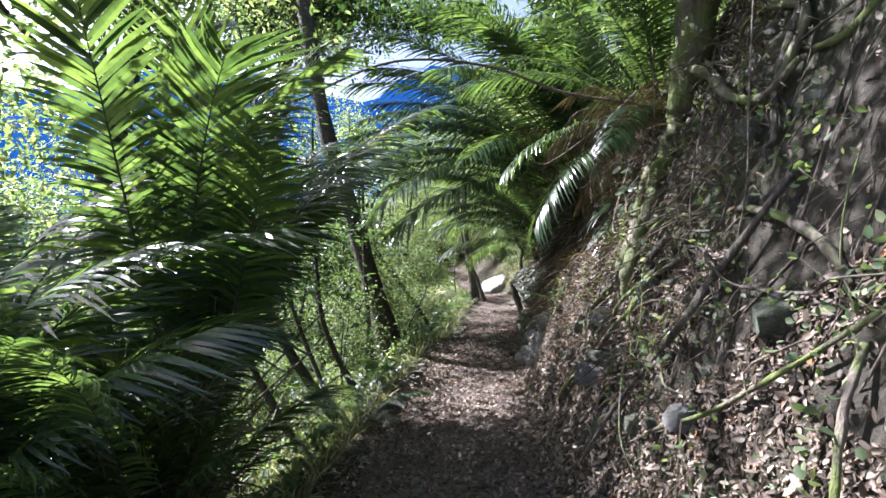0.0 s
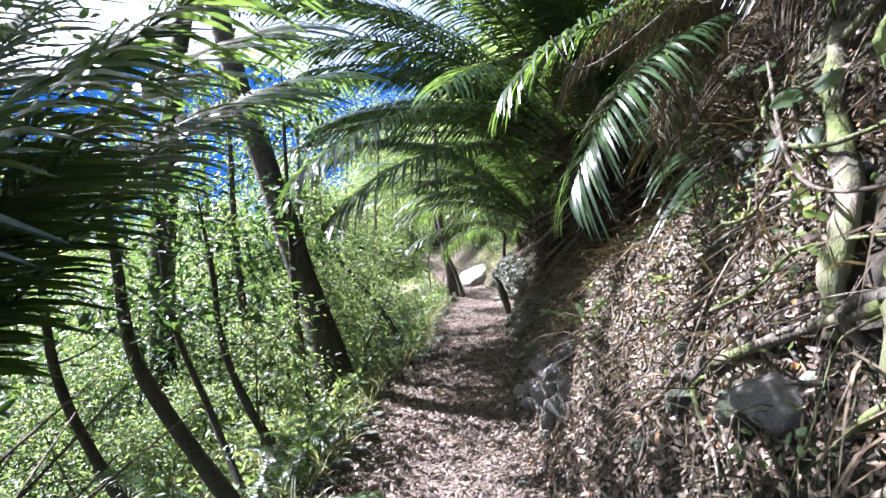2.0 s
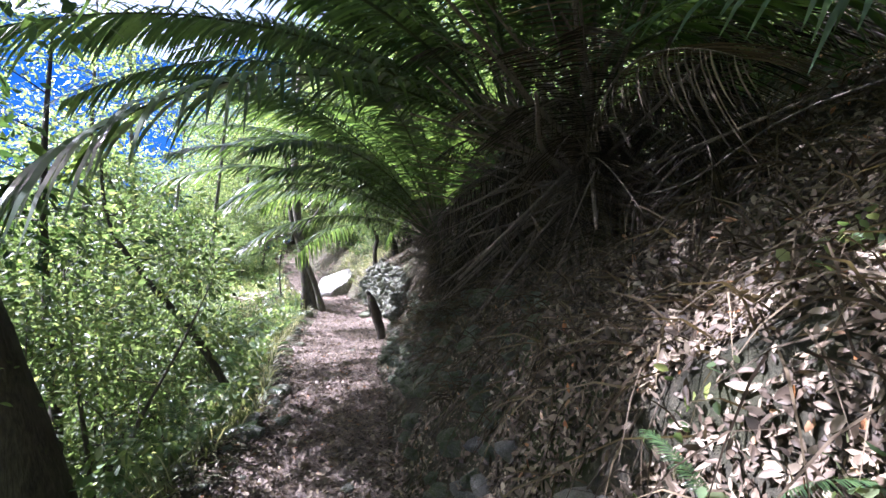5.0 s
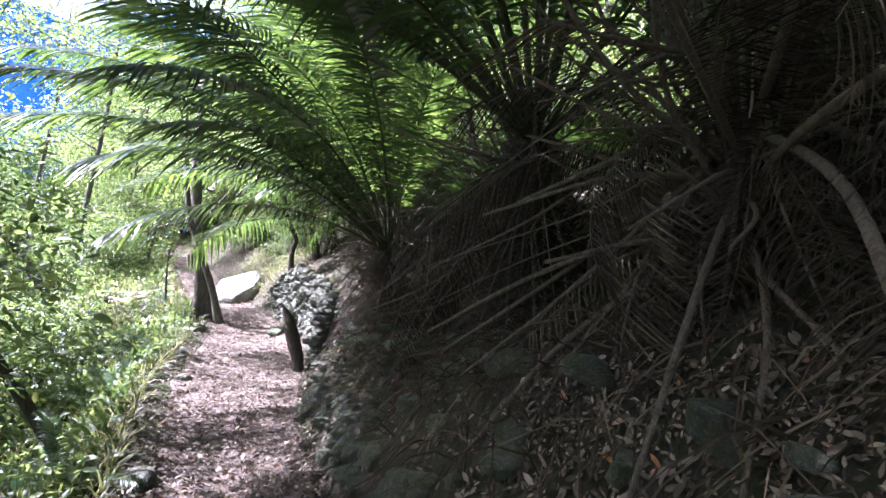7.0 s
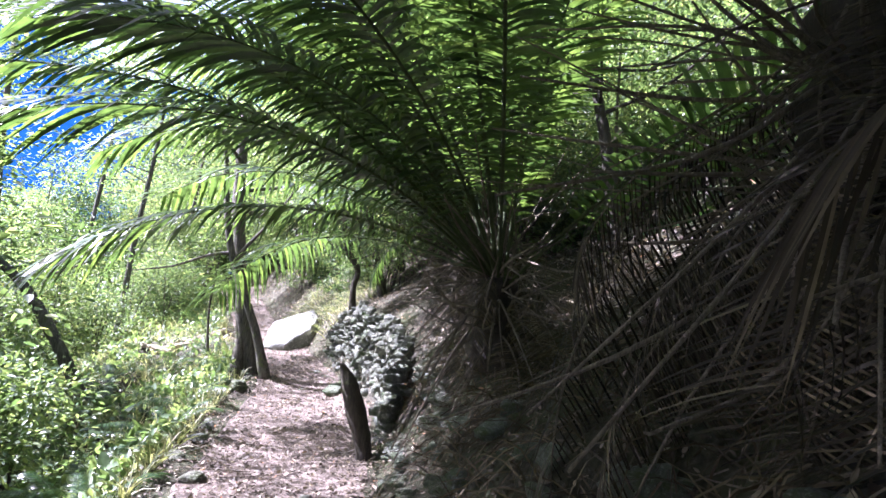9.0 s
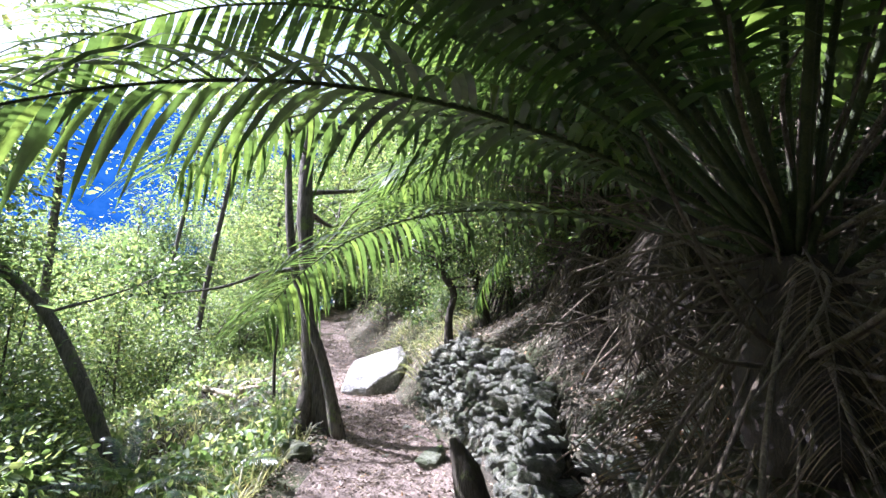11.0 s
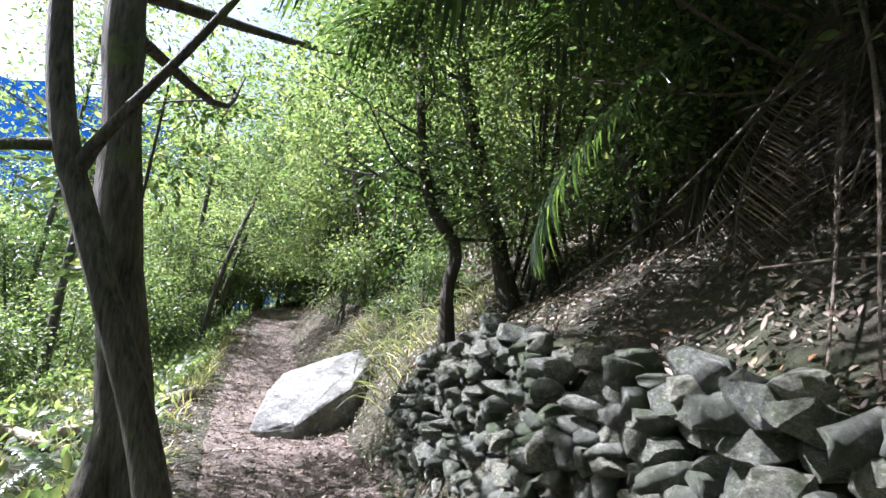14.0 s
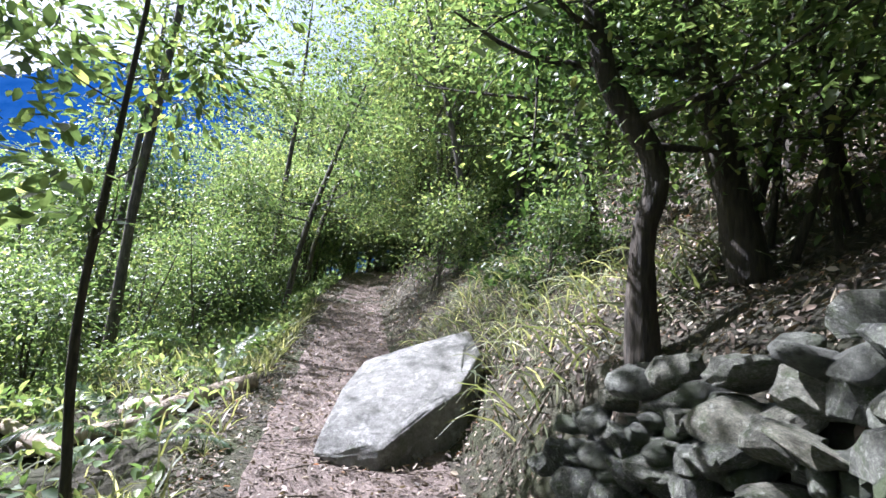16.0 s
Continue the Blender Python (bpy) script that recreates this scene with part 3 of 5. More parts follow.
build_palm((3.4, 14.0), 1.0, [(150, 10, 0.68, 0, 1), (176, 6, 0.56, 0, 1), (122, 14, 0.78, 0, 1), (102, 18, 0.85, 0, 1), (200, 12, 0.6, 0, 2), (136, 26, 0.85, 0, 0), (165, 24, 0.8, 0, 0), (188, 28, 0.85, 0, 1), (215, 22, 0.8, 0, 1), (235, 26, 0.8, 0, 0), (156, 40, 0.9, 0, 0), (205, 42, 0.9, 0, 2)], 14,
           "dark feather palm overhanging the dry-stone wall", 47, 60, (80, 290), (25, 80), scale=(0.6, 0.9), stalks=70, trunk_r=0.22, dead_scale=(0.35, 0.75), neck=0.8, skirt=0.8, stalk_len=(0.6, 1.5))
build_palm((2.25, 4.95), 0.8, [(203, -31, 0.53, 0, 1), (190, -12, 0.5, 10, 1), (232, -22, 0.5, -10, 0), (150, 30, 0.75, 0, 1), (130, 38, 0.8, 0, 0), (115, 45, 0.8, 0, 2), (170, 22, 0.6, 0, 1), (215, 30, 0.55, 0, 2)], 8,
           "feather palm with hanging brown fronds high on the bank", 41, 70, (140, 275), (50, 80), scale=(0.5, 0.8), stalks=44, dead_lift=(-35, 35), dead_scale=(0.3, 0.52), stalk_el=(-60, 0), stalk_len=(0.4, 1.0), neck=0.2)


# ---------------- trees and shrubs ----------------
def twig_crown(ends, per, spread, leaf_len, leaf_w, g, at=None):
    """Leaves in loose sprays round the twig ends."""
    C = np.repeat(np.asarray(ends), per, axis=0)
    off = g.normal(0, 1, (len(C), 3)) * spread * np.array([1, 1, 0.6])
    if at is not None:
        keep = ~in_way(C + off + np.asarray(at), 2.6, 0.5)
        C, off = C[keep], off[keep]
    D = off + g.normal(0, 0.5 * spread, off.shape) + np.array([0, 0, -0.3 * spread])
    return leaf_cloud(C + off, D, leaf_len, leaf_w, 0.2, 0.2, g, normal=unit(g.normal(0, 0.6, off.shape) + np.array([0, 0, 1.0])))


def grow(pts, r0, g, limbs, reach, lift=0.5, sub=3, from_u=0.35):
    """Limbs and twigs off a trunk line; returns the limbs, the twigs and the twig ends."""
    P = spline(pts, 60)
    big, chunks, ends = [], [], []
    for k in range(limbs):
        u = from_u + (1 - from_u) * (k + g.random()) / limbs
        i = min(59, int(u * 59))
        az = g.uniform(0, 2 * math.pi)
        d = np.array([math.cos(az), math.sin(az), g.uniform(0.1, 1.0) * lift])
        ln = reach * g.uniform(0.5, 1.1) * (1.15 - 0.6 * u)
        s = P[i]
        m = s + d * ln * 0.5 + g.normal(0, 0.08 * ln, 3)
        e = m + d * ln * 0.5 + np.array([0, 0, 0.12 * ln]) + g.normal(0, 0.1 * ln, 3)
        r = r0 * (1 - 0.75 * u) * 0.42
        big.append(tube([s, m, e], [r, r * 0.6, r * 0.2], 6, 8, 0.1, k, False))
        for q in range(sub):
            v = g.uniform(0.35, 1.0)
            a = s + (m - s) * min(1, v * 2) if v < 0.5 else m + (e - m) * (v * 2 - 1)
            b = a + unit(d + g.normal(0, 0.7, 3)) * ln * g.uniform(0.25, 0.5)
            chunks.append(tube([a, (a + b) / 2 + g.normal(0, 0.03 * ln, 3), b], [r * 0.3, r * 0.2, r * 0.08], 4, 5, 0, 0, False))
            ends += [b, (a + b) / 2]
        ends.append(e)
    return big, chunks, ends


def build_tree(at, pts, radii, seed, label, bark, leaf, limbs=9, reach=1.6, per=70, spread=0.3, leaf_len=0.1, leaf_w=0.045, lift=0.5, sub=3, from_u=0.45, extra=(), name="tree", group="", sides=12, lump=0.18):
    """pts, and the limbs in extra, run from the base, relative to at."""
    g = np.random.default_rng(seed)
    t = thing(name, at, label, "shrub" if name == "shrub" else "tree", group)
    mesh_part("trunk", tube(pts, radii, sides, None, lump, seed), bark, t, smooth=True)
    big, chunks, ends = grow(pts, radii[0], g, limbs, reach, lift, sub, from_u)
    for ep, er in extra:
        mesh_part("limb", tube(ep, er, 10, None, 0.12, seed + 5), bark, t, smooth=True)
    for VF in big:
        if not in_way(VF[0] + np.asarray(at), 2.0, 0.0).any():
            mesh_part("limb", VF, bark, t, smooth=True)
    chunks = [c for c in chunks if not in_way(c[0] + np.asarray(at), 2.3).any()]
    if chunks:
        tagged(mesh_part("twig_spray", join(chunks), bark, t, smooth=True), kind="stuff")
    if per:
        mesh_part("crown", twig_crown(ends, per, spread, leaf_len, leaf_w, g, at), leaf, t)
    return t


def gz(x, y, dz=-0.05):
    return (x, y, land1(x, y) + dz)


# the dark leaning tree below the path's edge
build_tree(gz(-0.84, 8.0, -0.1), [(0, 0, 0), (-0.36, 0, 1.3), (-0.74, 0.05, 2.6), (-1.15, 0.1, 4.0), (-1.6, 0.3, 6.5), (-1.7, 0.6, 8.5)], [0.22, 0.17, 0.155, 0.14, 0.11, 0.05], 101,
           "dark-barked tree leaning out over the slope", M_BARK, M_LEAF, 8, 2.2, 70, 0.35, 0.09, 0.04, 0.4, 4, 0.66)
# twin-stemmed tree at the path's edge
build_tree(gz(0.97, 17.0, -0.1), [(0.02, 0, 0), (-0.16, 0, 1.0), (-0.30, 0, 2.0), (-0.40, 0.05, 3.2), (-0.35, 0.2, 5.0), (-0.1, 0.5, 7.0)], [0.15, 0.105, 0.095, 0.085, 0.06, 0.02], 103,
           "twin-stemmed tree rooted at the path's edge", M_BARK_GREY, M_LEAF, 12, 2.4, 45, 0.3, 0.06, 0.028, 0.3, 4, 0.5,
           extra=[([(0.24, -0.35, 0), (0.05, -0.34, 0.7), (-0.22, -0.32, 1.4), (-0.43, -0.3, 2.0), (-0.56, -0.26, 2.9), (-0.66, -0.2, 4.2)], [0.085, 0.062, 0.058, 0.05, 0.042, 0.015]),
                  ([(-0.34, -0.31, 1.72), (-0.22, -0.36, 1.92), (0.1, -0.45, 2.35), (0.5, -0.5, 3.0)], [0.032, 0.026, 0.02, 0.008]),
                  ([(-0.38, -0.3, 1.85), (-0.7, -0.34, 1.78), (-1.1, -0.4, 1.6), (-1.6, -0.4, 1.5)], [0.028, 0.022, 0.016, 0.007]),
                  ([(-0.2, -0.24, 0.0), (-0.18, -0.1, 0.35), (-0.14, -0.02, 0.8)], [0.09, 0.085, 0.06])])
# tall tree further down the slope, added for shade and leaves at upper left
build_tree(gz(-3.3, 4.6, -0.1), [(0, 0, 0), (0.1, 0, 2.0), (0.0, 0.1, 4.0), (0.3, 0.2, 6.0), (0.4, 0.2, 8.5)], [0.16, 0.13, 0.11, 0.08, 0.03], 117,
           "tall leafy tree added on the lower slope to shade the bank", M_BARK, M_LEAF, 12, 2.2, 26, 0.35, 0.09, 0.04, 0.4, 4, 0.5)
# trees above the wall
build_tree(gz(2.68, 18.15), [(0, 0, 0), (-0.02, 0, 0.55), (0.03, 0, 0.9), (-0.22, 0, 1.35), (-0.3, 0.1, 2.4), (-0.2, 0.3, 3.6)], [0.075, 0.055, 0.05, 0.045, 0.03, 0.01], 105,
           "slender crooked tree above the dry-stone wall", M_BARK, M_LEAF, 12, 1.3, 120, 0.22, 0.045, 0.022, 0.4, 4, 0.42)
build_tree(gz(3.27, 18.3), [(0, 0, 0), (-0.12, 0, 0.5), (-0.3, 0, 1.2), (-0.5, 0.1, 2.4), (-0.5, 0.3, 4.4)], [0.1, 0.08, 0.07, 0.05, 0.02], 107,
           "slender leaning tree on the bank above the wall", M_BARK, M_LEAF_DARK, 12, 1.5, 120, 0.25, 0.05, 0.024, 0.4, 4, 0.42)
for k, (x, y, lean) in enumerate([(3.9, 17.4, -0.5), (4.6, 19.6, -0.6), (3.5, 20.8, -0.5), (4.4, 15.4, -0.7), (4.2, 12.8, -0.6)]):
    build_tree(gz(x, y), [(0, 0, 0), (lean * 0.3, 0, 1.2), (lean * 0.7, 0.1, 2.6), (lean, 0.2, 4.6)], [0.08, 0.06, 0.045, 0.015], 120 + k,
               "leafy tree on the hillside above the wall", M_BARK, M_LEAF, 14, 2.0, 45, 0.28, 0.065, 0.03, 0.4, 4, 0.4, group="hillside trees")
for k, (x, y, lean) in enumerate([(-0.5, 26.0, 1.2), (2.7, 24.0, -1.0), (2.4, 27.5, -0.9), (-0.8, 29.5, 1.2)]):
    build_tree(gz(x, y), [(0, 0, 0), (lean * 0.2, 0, 1.5), (lean * 0.6, 0.1, 3.2), (lean * 1.2, 0.2, 5.5)], [0.07, 0.055, 0.04, 0.012], 140 + k,
               "slender tree leaning over the path", M_BARK_GREY, M_LEAF, 12, 1.9, 60, 0.3, 0.07, 0.032, 0.35, 4, 0.4, group="leaning trees")
# high spreading crowns, added mostly above the view to shade bank and palms
def build_canopy(at, pts, radii, limbs, seed, label, per=60, bark=M_BARK, leaf=M_LEAF_DARK, bare=4):
    """A tall added shade tree whose long limbs (relative to at) carry leafy sprays out over path and bank."""
    g = np.random.default_rng(seed)
    t = thing("tree", at, label, "tree")
    mesh_part("trunk", tube(pts, radii, 12, None, 0.18, seed), bark, t, smooth=True)
    ends, chunks = [], []
    for k, P in enumerate(limbs):
        mesh_part("limb", tube(P, [0.07, 0.05, 0.03, 0.01], 8, 20, 0.12, seed + k), bark, t, smooth=True)
        for p in spline(P, 16)[bare:]:
            for q in range(4):
                e = p + g.normal(0, 0.55, 3) * np.array([1, 1, 0.45])
                chunks.append(tube([p, (p + e) / 2 + g.normal(0, 0.06, 3), e], [0.012, 0.008, 0.003], 4, 5, 0, 0, False))
                ends += [e, (p + e) / 2]
    tagged(mesh_part("twig_spray", join(chunks), bark, t, smooth=True), kind="stuff")
    mesh_part("crown", twig_crown(ends, per, 0.3, 0.11, 0.05, g), leaf, t)


build_canopy(gz(-3.6, 9.6, -0.1), [(0, 0, 0), (-0.1, 0, 3.0), (0.2, 0, 6.0), (0.7, 0.1, 9.0), (1.0, 0.2, 11.0)], [0.2, 0.17, 0.14, 0.1, 0.04],
             [[(0.4, 0, 8.2), (1.6, 0.0, 9.2), (3.0, -0.2, 9.6), (4.6, -0.4, 9.7)],
              [(0.4, 0, 8.3), (1.5, 1.2, 9.2), (2.8, 2.2, 9.6), (4.0, 2.8, 9.6)],
              [(0.5, 0, 8.5), (-0.2, 1.2, 9.3), (-0.4, 2.0, 9.6), (-0.5, 2.8, 9.6)], [(0.6, 0, 8.8), (0.1, 1.0, 9.4), (-0.8, 1.7, 9.6), (-1.3, 2.4, 9.7)], [(0.6, 0, 9.0), (0.4, 1.6, 9.8), (0.4, 3.0, 10.0), (0.5, 4.4, 10.0)]], 131, "tall dark tree added to shade the bank from above")
build_canopy(gz(-4.4, 3.0, -0.1), [(0, 0, 0), (0.1, 0, 3.0), (0.3, 0, 6.0), (0.6, 0.1, 9.0)], [0.18, 0.15, 0.12, 0.05],
             [[(0.3, 0, 6.4), (2.2, 0.4, 7.2), (3.4, 0.7, 7.5), (5.0, 1.0, 7.6)], [(0.3, 0, 6.0), (0.2, 1.0, 7.0), (0.4, 2.0, 7.3), (0.9, 3.2, 7.3)], [(0.3, 0, 6.2), (-0.3, 0.8, 7.0), (-0.5, 1.8, 7.3), (-0.3, 3.0, 7.4)], [(0.4, 0, 6.8), (2.2, -0.6, 7.4), (3.4, -0.8, 7.6), (5.0, -1.0, 7.6)]], 133, "tall leafy tree added to shade the bank and left palm", 40, leaf=M_LEAF, bare=8)

# slender trees with light crowns on the valley side
for k, (x, y, h, lean) in enumerate([(-2.0, 23.0, 8.0, 0.5), (-3.2, 19.6, 8.5, -0.3), (-3.8, 26.0, 9.5, 0.6), (-1.4, 28.5, 8.0, 0.4), (-4.4, 13.6, 9.0, -0.4), (-3.4, 15.8, 8.0, 0.3)]):
    build_tree(gz(x, y), [(0, 0, 0), (lean * 0.3, 0, h * 0.3), (lean * 0.8, 0.1, h * 0.65), (lean, 0.2, h)], [0.075, 0.06, 0.045, 0.012], 160 + k,
               "slender tree with a light crown on the slope", M_BARK_GREY, M_LEAF, 13, 2.1, 32, 0.36, 0.095, 0.042, 0.4, 4, 0.5, group="slender slope trees")
# thin tree below the log pile
build_tree(gz(0.3, 18.5), [(0, 0, 0), (-0.05, 0, 0.9), (0.02, 0, 1.7), (0.1, 0.1, 3.2)], [0.024, 0.02, 0.016, 0.007], 109,
           "thin young tree beside the cut logs", M_BARK, M_LEAF, 8, 0.9, 60, 0.2, 0.08, 0.035, 0.3, 3, 0.5)
# bent small tree on the slope
build_tree(gz(-0.22, 11.9), [(0, 0, 0), (-0.5, 0, 0.9), (-1.1, 0, 1.7), (-1.5, 0, 2.4), (-1.6, 0, 3.4)], [0.05, 0.045, 0.035, 0.025, 0.01], 111,
           "small bent tree leaning away from the path", M_BARK, M_LEAF, 9, 1.2, 25, 0.25, 0.08, 0.035, 0.5, 4, 0.4)
build_tree(gz(-1.06, 17.0), [(0, 0, 0), (-0.4, 0, 0.8), (-0.9, 0, 1.6), (-1.7, 0, 2.4), (-2.4, 0, 4.0)], [0.08, 0.07, 0.06, 0.05, 0.02], 113,
           "leaning bare-stemmed tree on the slope", M_BARK_GREY, M_LEAF, 8, 1.6, 50, 0.3, 0.09, 0.04, 0.5, 4, 0.5)


# shrubs and woods: a few kinds, repeated
def wood_kind(seed, height, r, leaf, bark, limbs, reach, per, spread, leaf_len, leaf_w, name, label, stems=1):
    g = np.random.default_rng(seed)
    t = thing(name, (0, 0, 0), label, "shrub" if name == "shrub" else "tree", name + "s of the slope")
    chunks, ends, trunks = [], [], []
    for s in range(stems):
        a = g.normal(0, 0.12 * height, 2) if stems > 1 else g.normal(0, 0.05 * height, 2)
        pts = [(g.normal(0, 0.04 * stems), g.normal(0, 0.04 * stems), -0.3), (a[0] * 0.3, a[1] * 0.3, height * 0.35), (a[0] * 0.7, a[1] * 0.7, height * 0.7), (a[0], a[1], height)]
        mesh_part("trunk", tube(pts, [r, r * 0.8, r * 0.5, r * 0.15], 7, 14, 0.15, seed + s), bark, t, smooth=True)
        b, c, e = grow(pts, r, g, limbs, reach, 0.5, 3, 0.2 if name == "shrub" else 0.4)
        chunks += b + c
        ends += e
    tagged(mesh_part("twig_spray", join(chunks), bark, t, smooth=True), kind="stuff")
    mesh_part("crown", twig_crown(ends, per, spread, leaf_len, leaf_w, g), leaf, t)
    return t


KINDS = [wood_kind(201, 1.4, 0.02, M_FERN, M_BARK_GREY, 7, 0.7, 28, 0.16, 0.06, 0.03, "shrub", "leafy green shrub on the forest slope", 3),
         wood_kind(202, 2.2, 0.025, M_LEAF, M_BARK_GREY, 8, 0.9, 26, 0.2, 0.07, 0.03, "shrub", "tall loose green shrub on the slope", 2),
         wood_kind(203, 5.5, 0.07, M_LEAF, M_BARK_GREY, 13, 2.0, 45, 0.35, 0.10, 0.045, "tree", "slender forest tree with light green leaves"),
         wood_kind(204, 7.5, 0.10, M_LEAF, M_BARK, 15, 2.6, 50, 0.45, 0.12, 0.05, "tree", "tall forest tree with an open leafy crown"),
         wood_kind(205, 4.2, 0.045, M_LEAF_DARK, M_BARK, 11, 1.5, 45, 0.3, 0.09, 0.04, "tree", "young dark-leaved forest tree"),
         wood_kind(206, 3.4, 0.022, M_LEAF, M_BARK, 5, 0.8, 22, 0.22, 0.07, 0.03, "shrub", "thicket of thin upright stems with sparse leaves", 6)]


def scatter_woods():
    g = np.random.default_rng(77)
    first = [True] * len(KINDS)

    def put(kind, x, y, sc):
        m = pose(x, y, land1(x, y) - 0.03, g.uniform(-7, 7), g.uniform(-7, 7), g.uniform(0, 360))
        if first[kind]:
            KINDS[kind].matrix_basis = m
            first[kind] = False
        else:
            ob = copy_thing(KINDS[kind], m)
            ob.scale = (sc, sc, sc)
    def row(n, kinds, ys, side, away, sc):
        for k in range(n):
            y = g.uniform(*ys)
            edge = float(np.interp(y, KY, LEFT if side < 0 else RIGHT))
            kind, off, size = int(g.choice(kinds)), away[0] + (away[1] - away[0]) * g.random() ** 1.3, g.uniform(*sc)
            if side < 0 and (15.5 < y < 22.5 and off < 2.6 or kind in (2, 3, 4) and 11 < y < 26 and off < (8.5 if kind == 3 else 5.0)):
                continue
            put(kind, edge + side * off, y, size)
    row(54, [0, 0, 1], (7, 30), -1, (1.2, 6), (0.5, 1.0))
    row(14, [5], (9, 32), -1, (1.6, 6), (0.6, 1.0))
    row(12, [2, 4], (9, 22), -1, (3.5, 9), (0.6, 0.9))
    row(40, [2, 3, 4], (6, 50), -1, (14, 28), (1.2, 1.7))
    row(10, [2, 3, 4], (22, 36), -1, (1.0, 6), (0.8, 1.2))
    row(10, [2, 3, 4], (-4, 9), -1, (5.0, 14), (0.8, 1.3))
    row(34, [0, 1, 1, 5], (20, 36), 1, (0.5, 5), (0.6, 1.1))
    row(26, [0, 1], (13, 20), 1, (1.5, 6), (0.6, 1.1))
    row(26, [2, 3, 2], (17, 45), 1, (2.5, 12), (0.8, 1.3))
    row(9, [3, 2], (-3, 17), 1, (4.5, 10), (0.7, 1.1))
    row(30, [0, 1], (-2, 14), 1, (2.4, 7), (0.7, 1.2))
    row(34, [1, 2, 3, 4], (33, 50), -1, (-8, 7), (0.8, 1.3))
    row(14, [0, 1, 1], (32.5, 36), -1, (-2.5, 2), (0.8, 1.2))
    row(10, [2, 3], (23, 34), 1, (0.9, 3), (0.8, 1.1))
    row(30, [2, 4, 2], (11, 32), -1, (5.0, 10), (0.7, 1.0))
    row(40, [0, 1, 1], (8, 34), -1, (2.0, 9), (0.7, 1.2))
    row(22, [2, 3], (35, 46), -1, (-6, 6), (1.2, 1.7))
    row(18, [1, 5], (29, 35), -1, (1.4, 5), (0.8, 1.2))
    row(12, [1, 5], (28, 35), 1, (1.0, 3.5), (0.8, 1.2))
    row(16, [2, 3], (10, 45), -1, (15, 26), (1.2, 1.6))
    row(10, [5, 1, 5], (15.8, 20), 1, (1.2, 3.0), (0.6, 0.95))
    row(9, [3, 4], (2, 13), 1, (3.6, 8), (0.7, 1.1))
    row(14, [2], (25, 40), -1, (4, 10), (0.9, 1.2))
    row(6, [2], (9, 18), -1, (10, 14), (1.0, 1.3))


scatter_woods()


# ---------------- stones ----------------
def stone_mesh(name, seed, flat=0.5, pts=16, mat=M_STONE):
    g = np.random.default_rng(seed)
    bm = bmesh.new()
    P = unit(g.normal(size=(pts, 3)))
    P = np.sign(P) * np.abs(P) ** 0.6 * np.array([0.5, 0.5, 0.5 * flat]) * g.uniform(0.85, 1.1, (pts, 1))
    for p in P:
        bm.verts.new(p)
    r = bmesh.ops.convex_hull(bm, input=bm.verts)
    bmesh.ops.delete(bm, geom=[v for v in bm.verts if not v.link_faces], context="VERTS")
    bmesh.ops.triangulate(bm, faces=bm.faces)
    bmesh.ops.subdivide_edges(bm, edges=bm.edges, cuts=1, use_grid_fill=True)
    bmesh.ops.smooth_vert(bm, verts=bm.verts, factor=0.3, use_axis_x=True, use_axis_y=True, use_axis_z=True)
    for v in bm.verts:
        v.co *= 1.06 + 0.22 * noise.noise(v.co * 3.7 + Vector((seed, 0, 0))) + 0.10 * noise.noise(v.co * 9 + Vector((0, seed, 0)))
    me = bpy.data.meshes.new(name)
    bm.to_mesh(me)
    bm.free()
    me.materials.append(mat)
    return me


STONES = [stone_mesh("stone", 300 + k, 0.8, 15 + k % 6) for k in range(18)]
MOSSY = [stone_mesh("mossy_stone", 330 + k, 0.8, 16, M_STONE_MOSS) for k in range(8)]


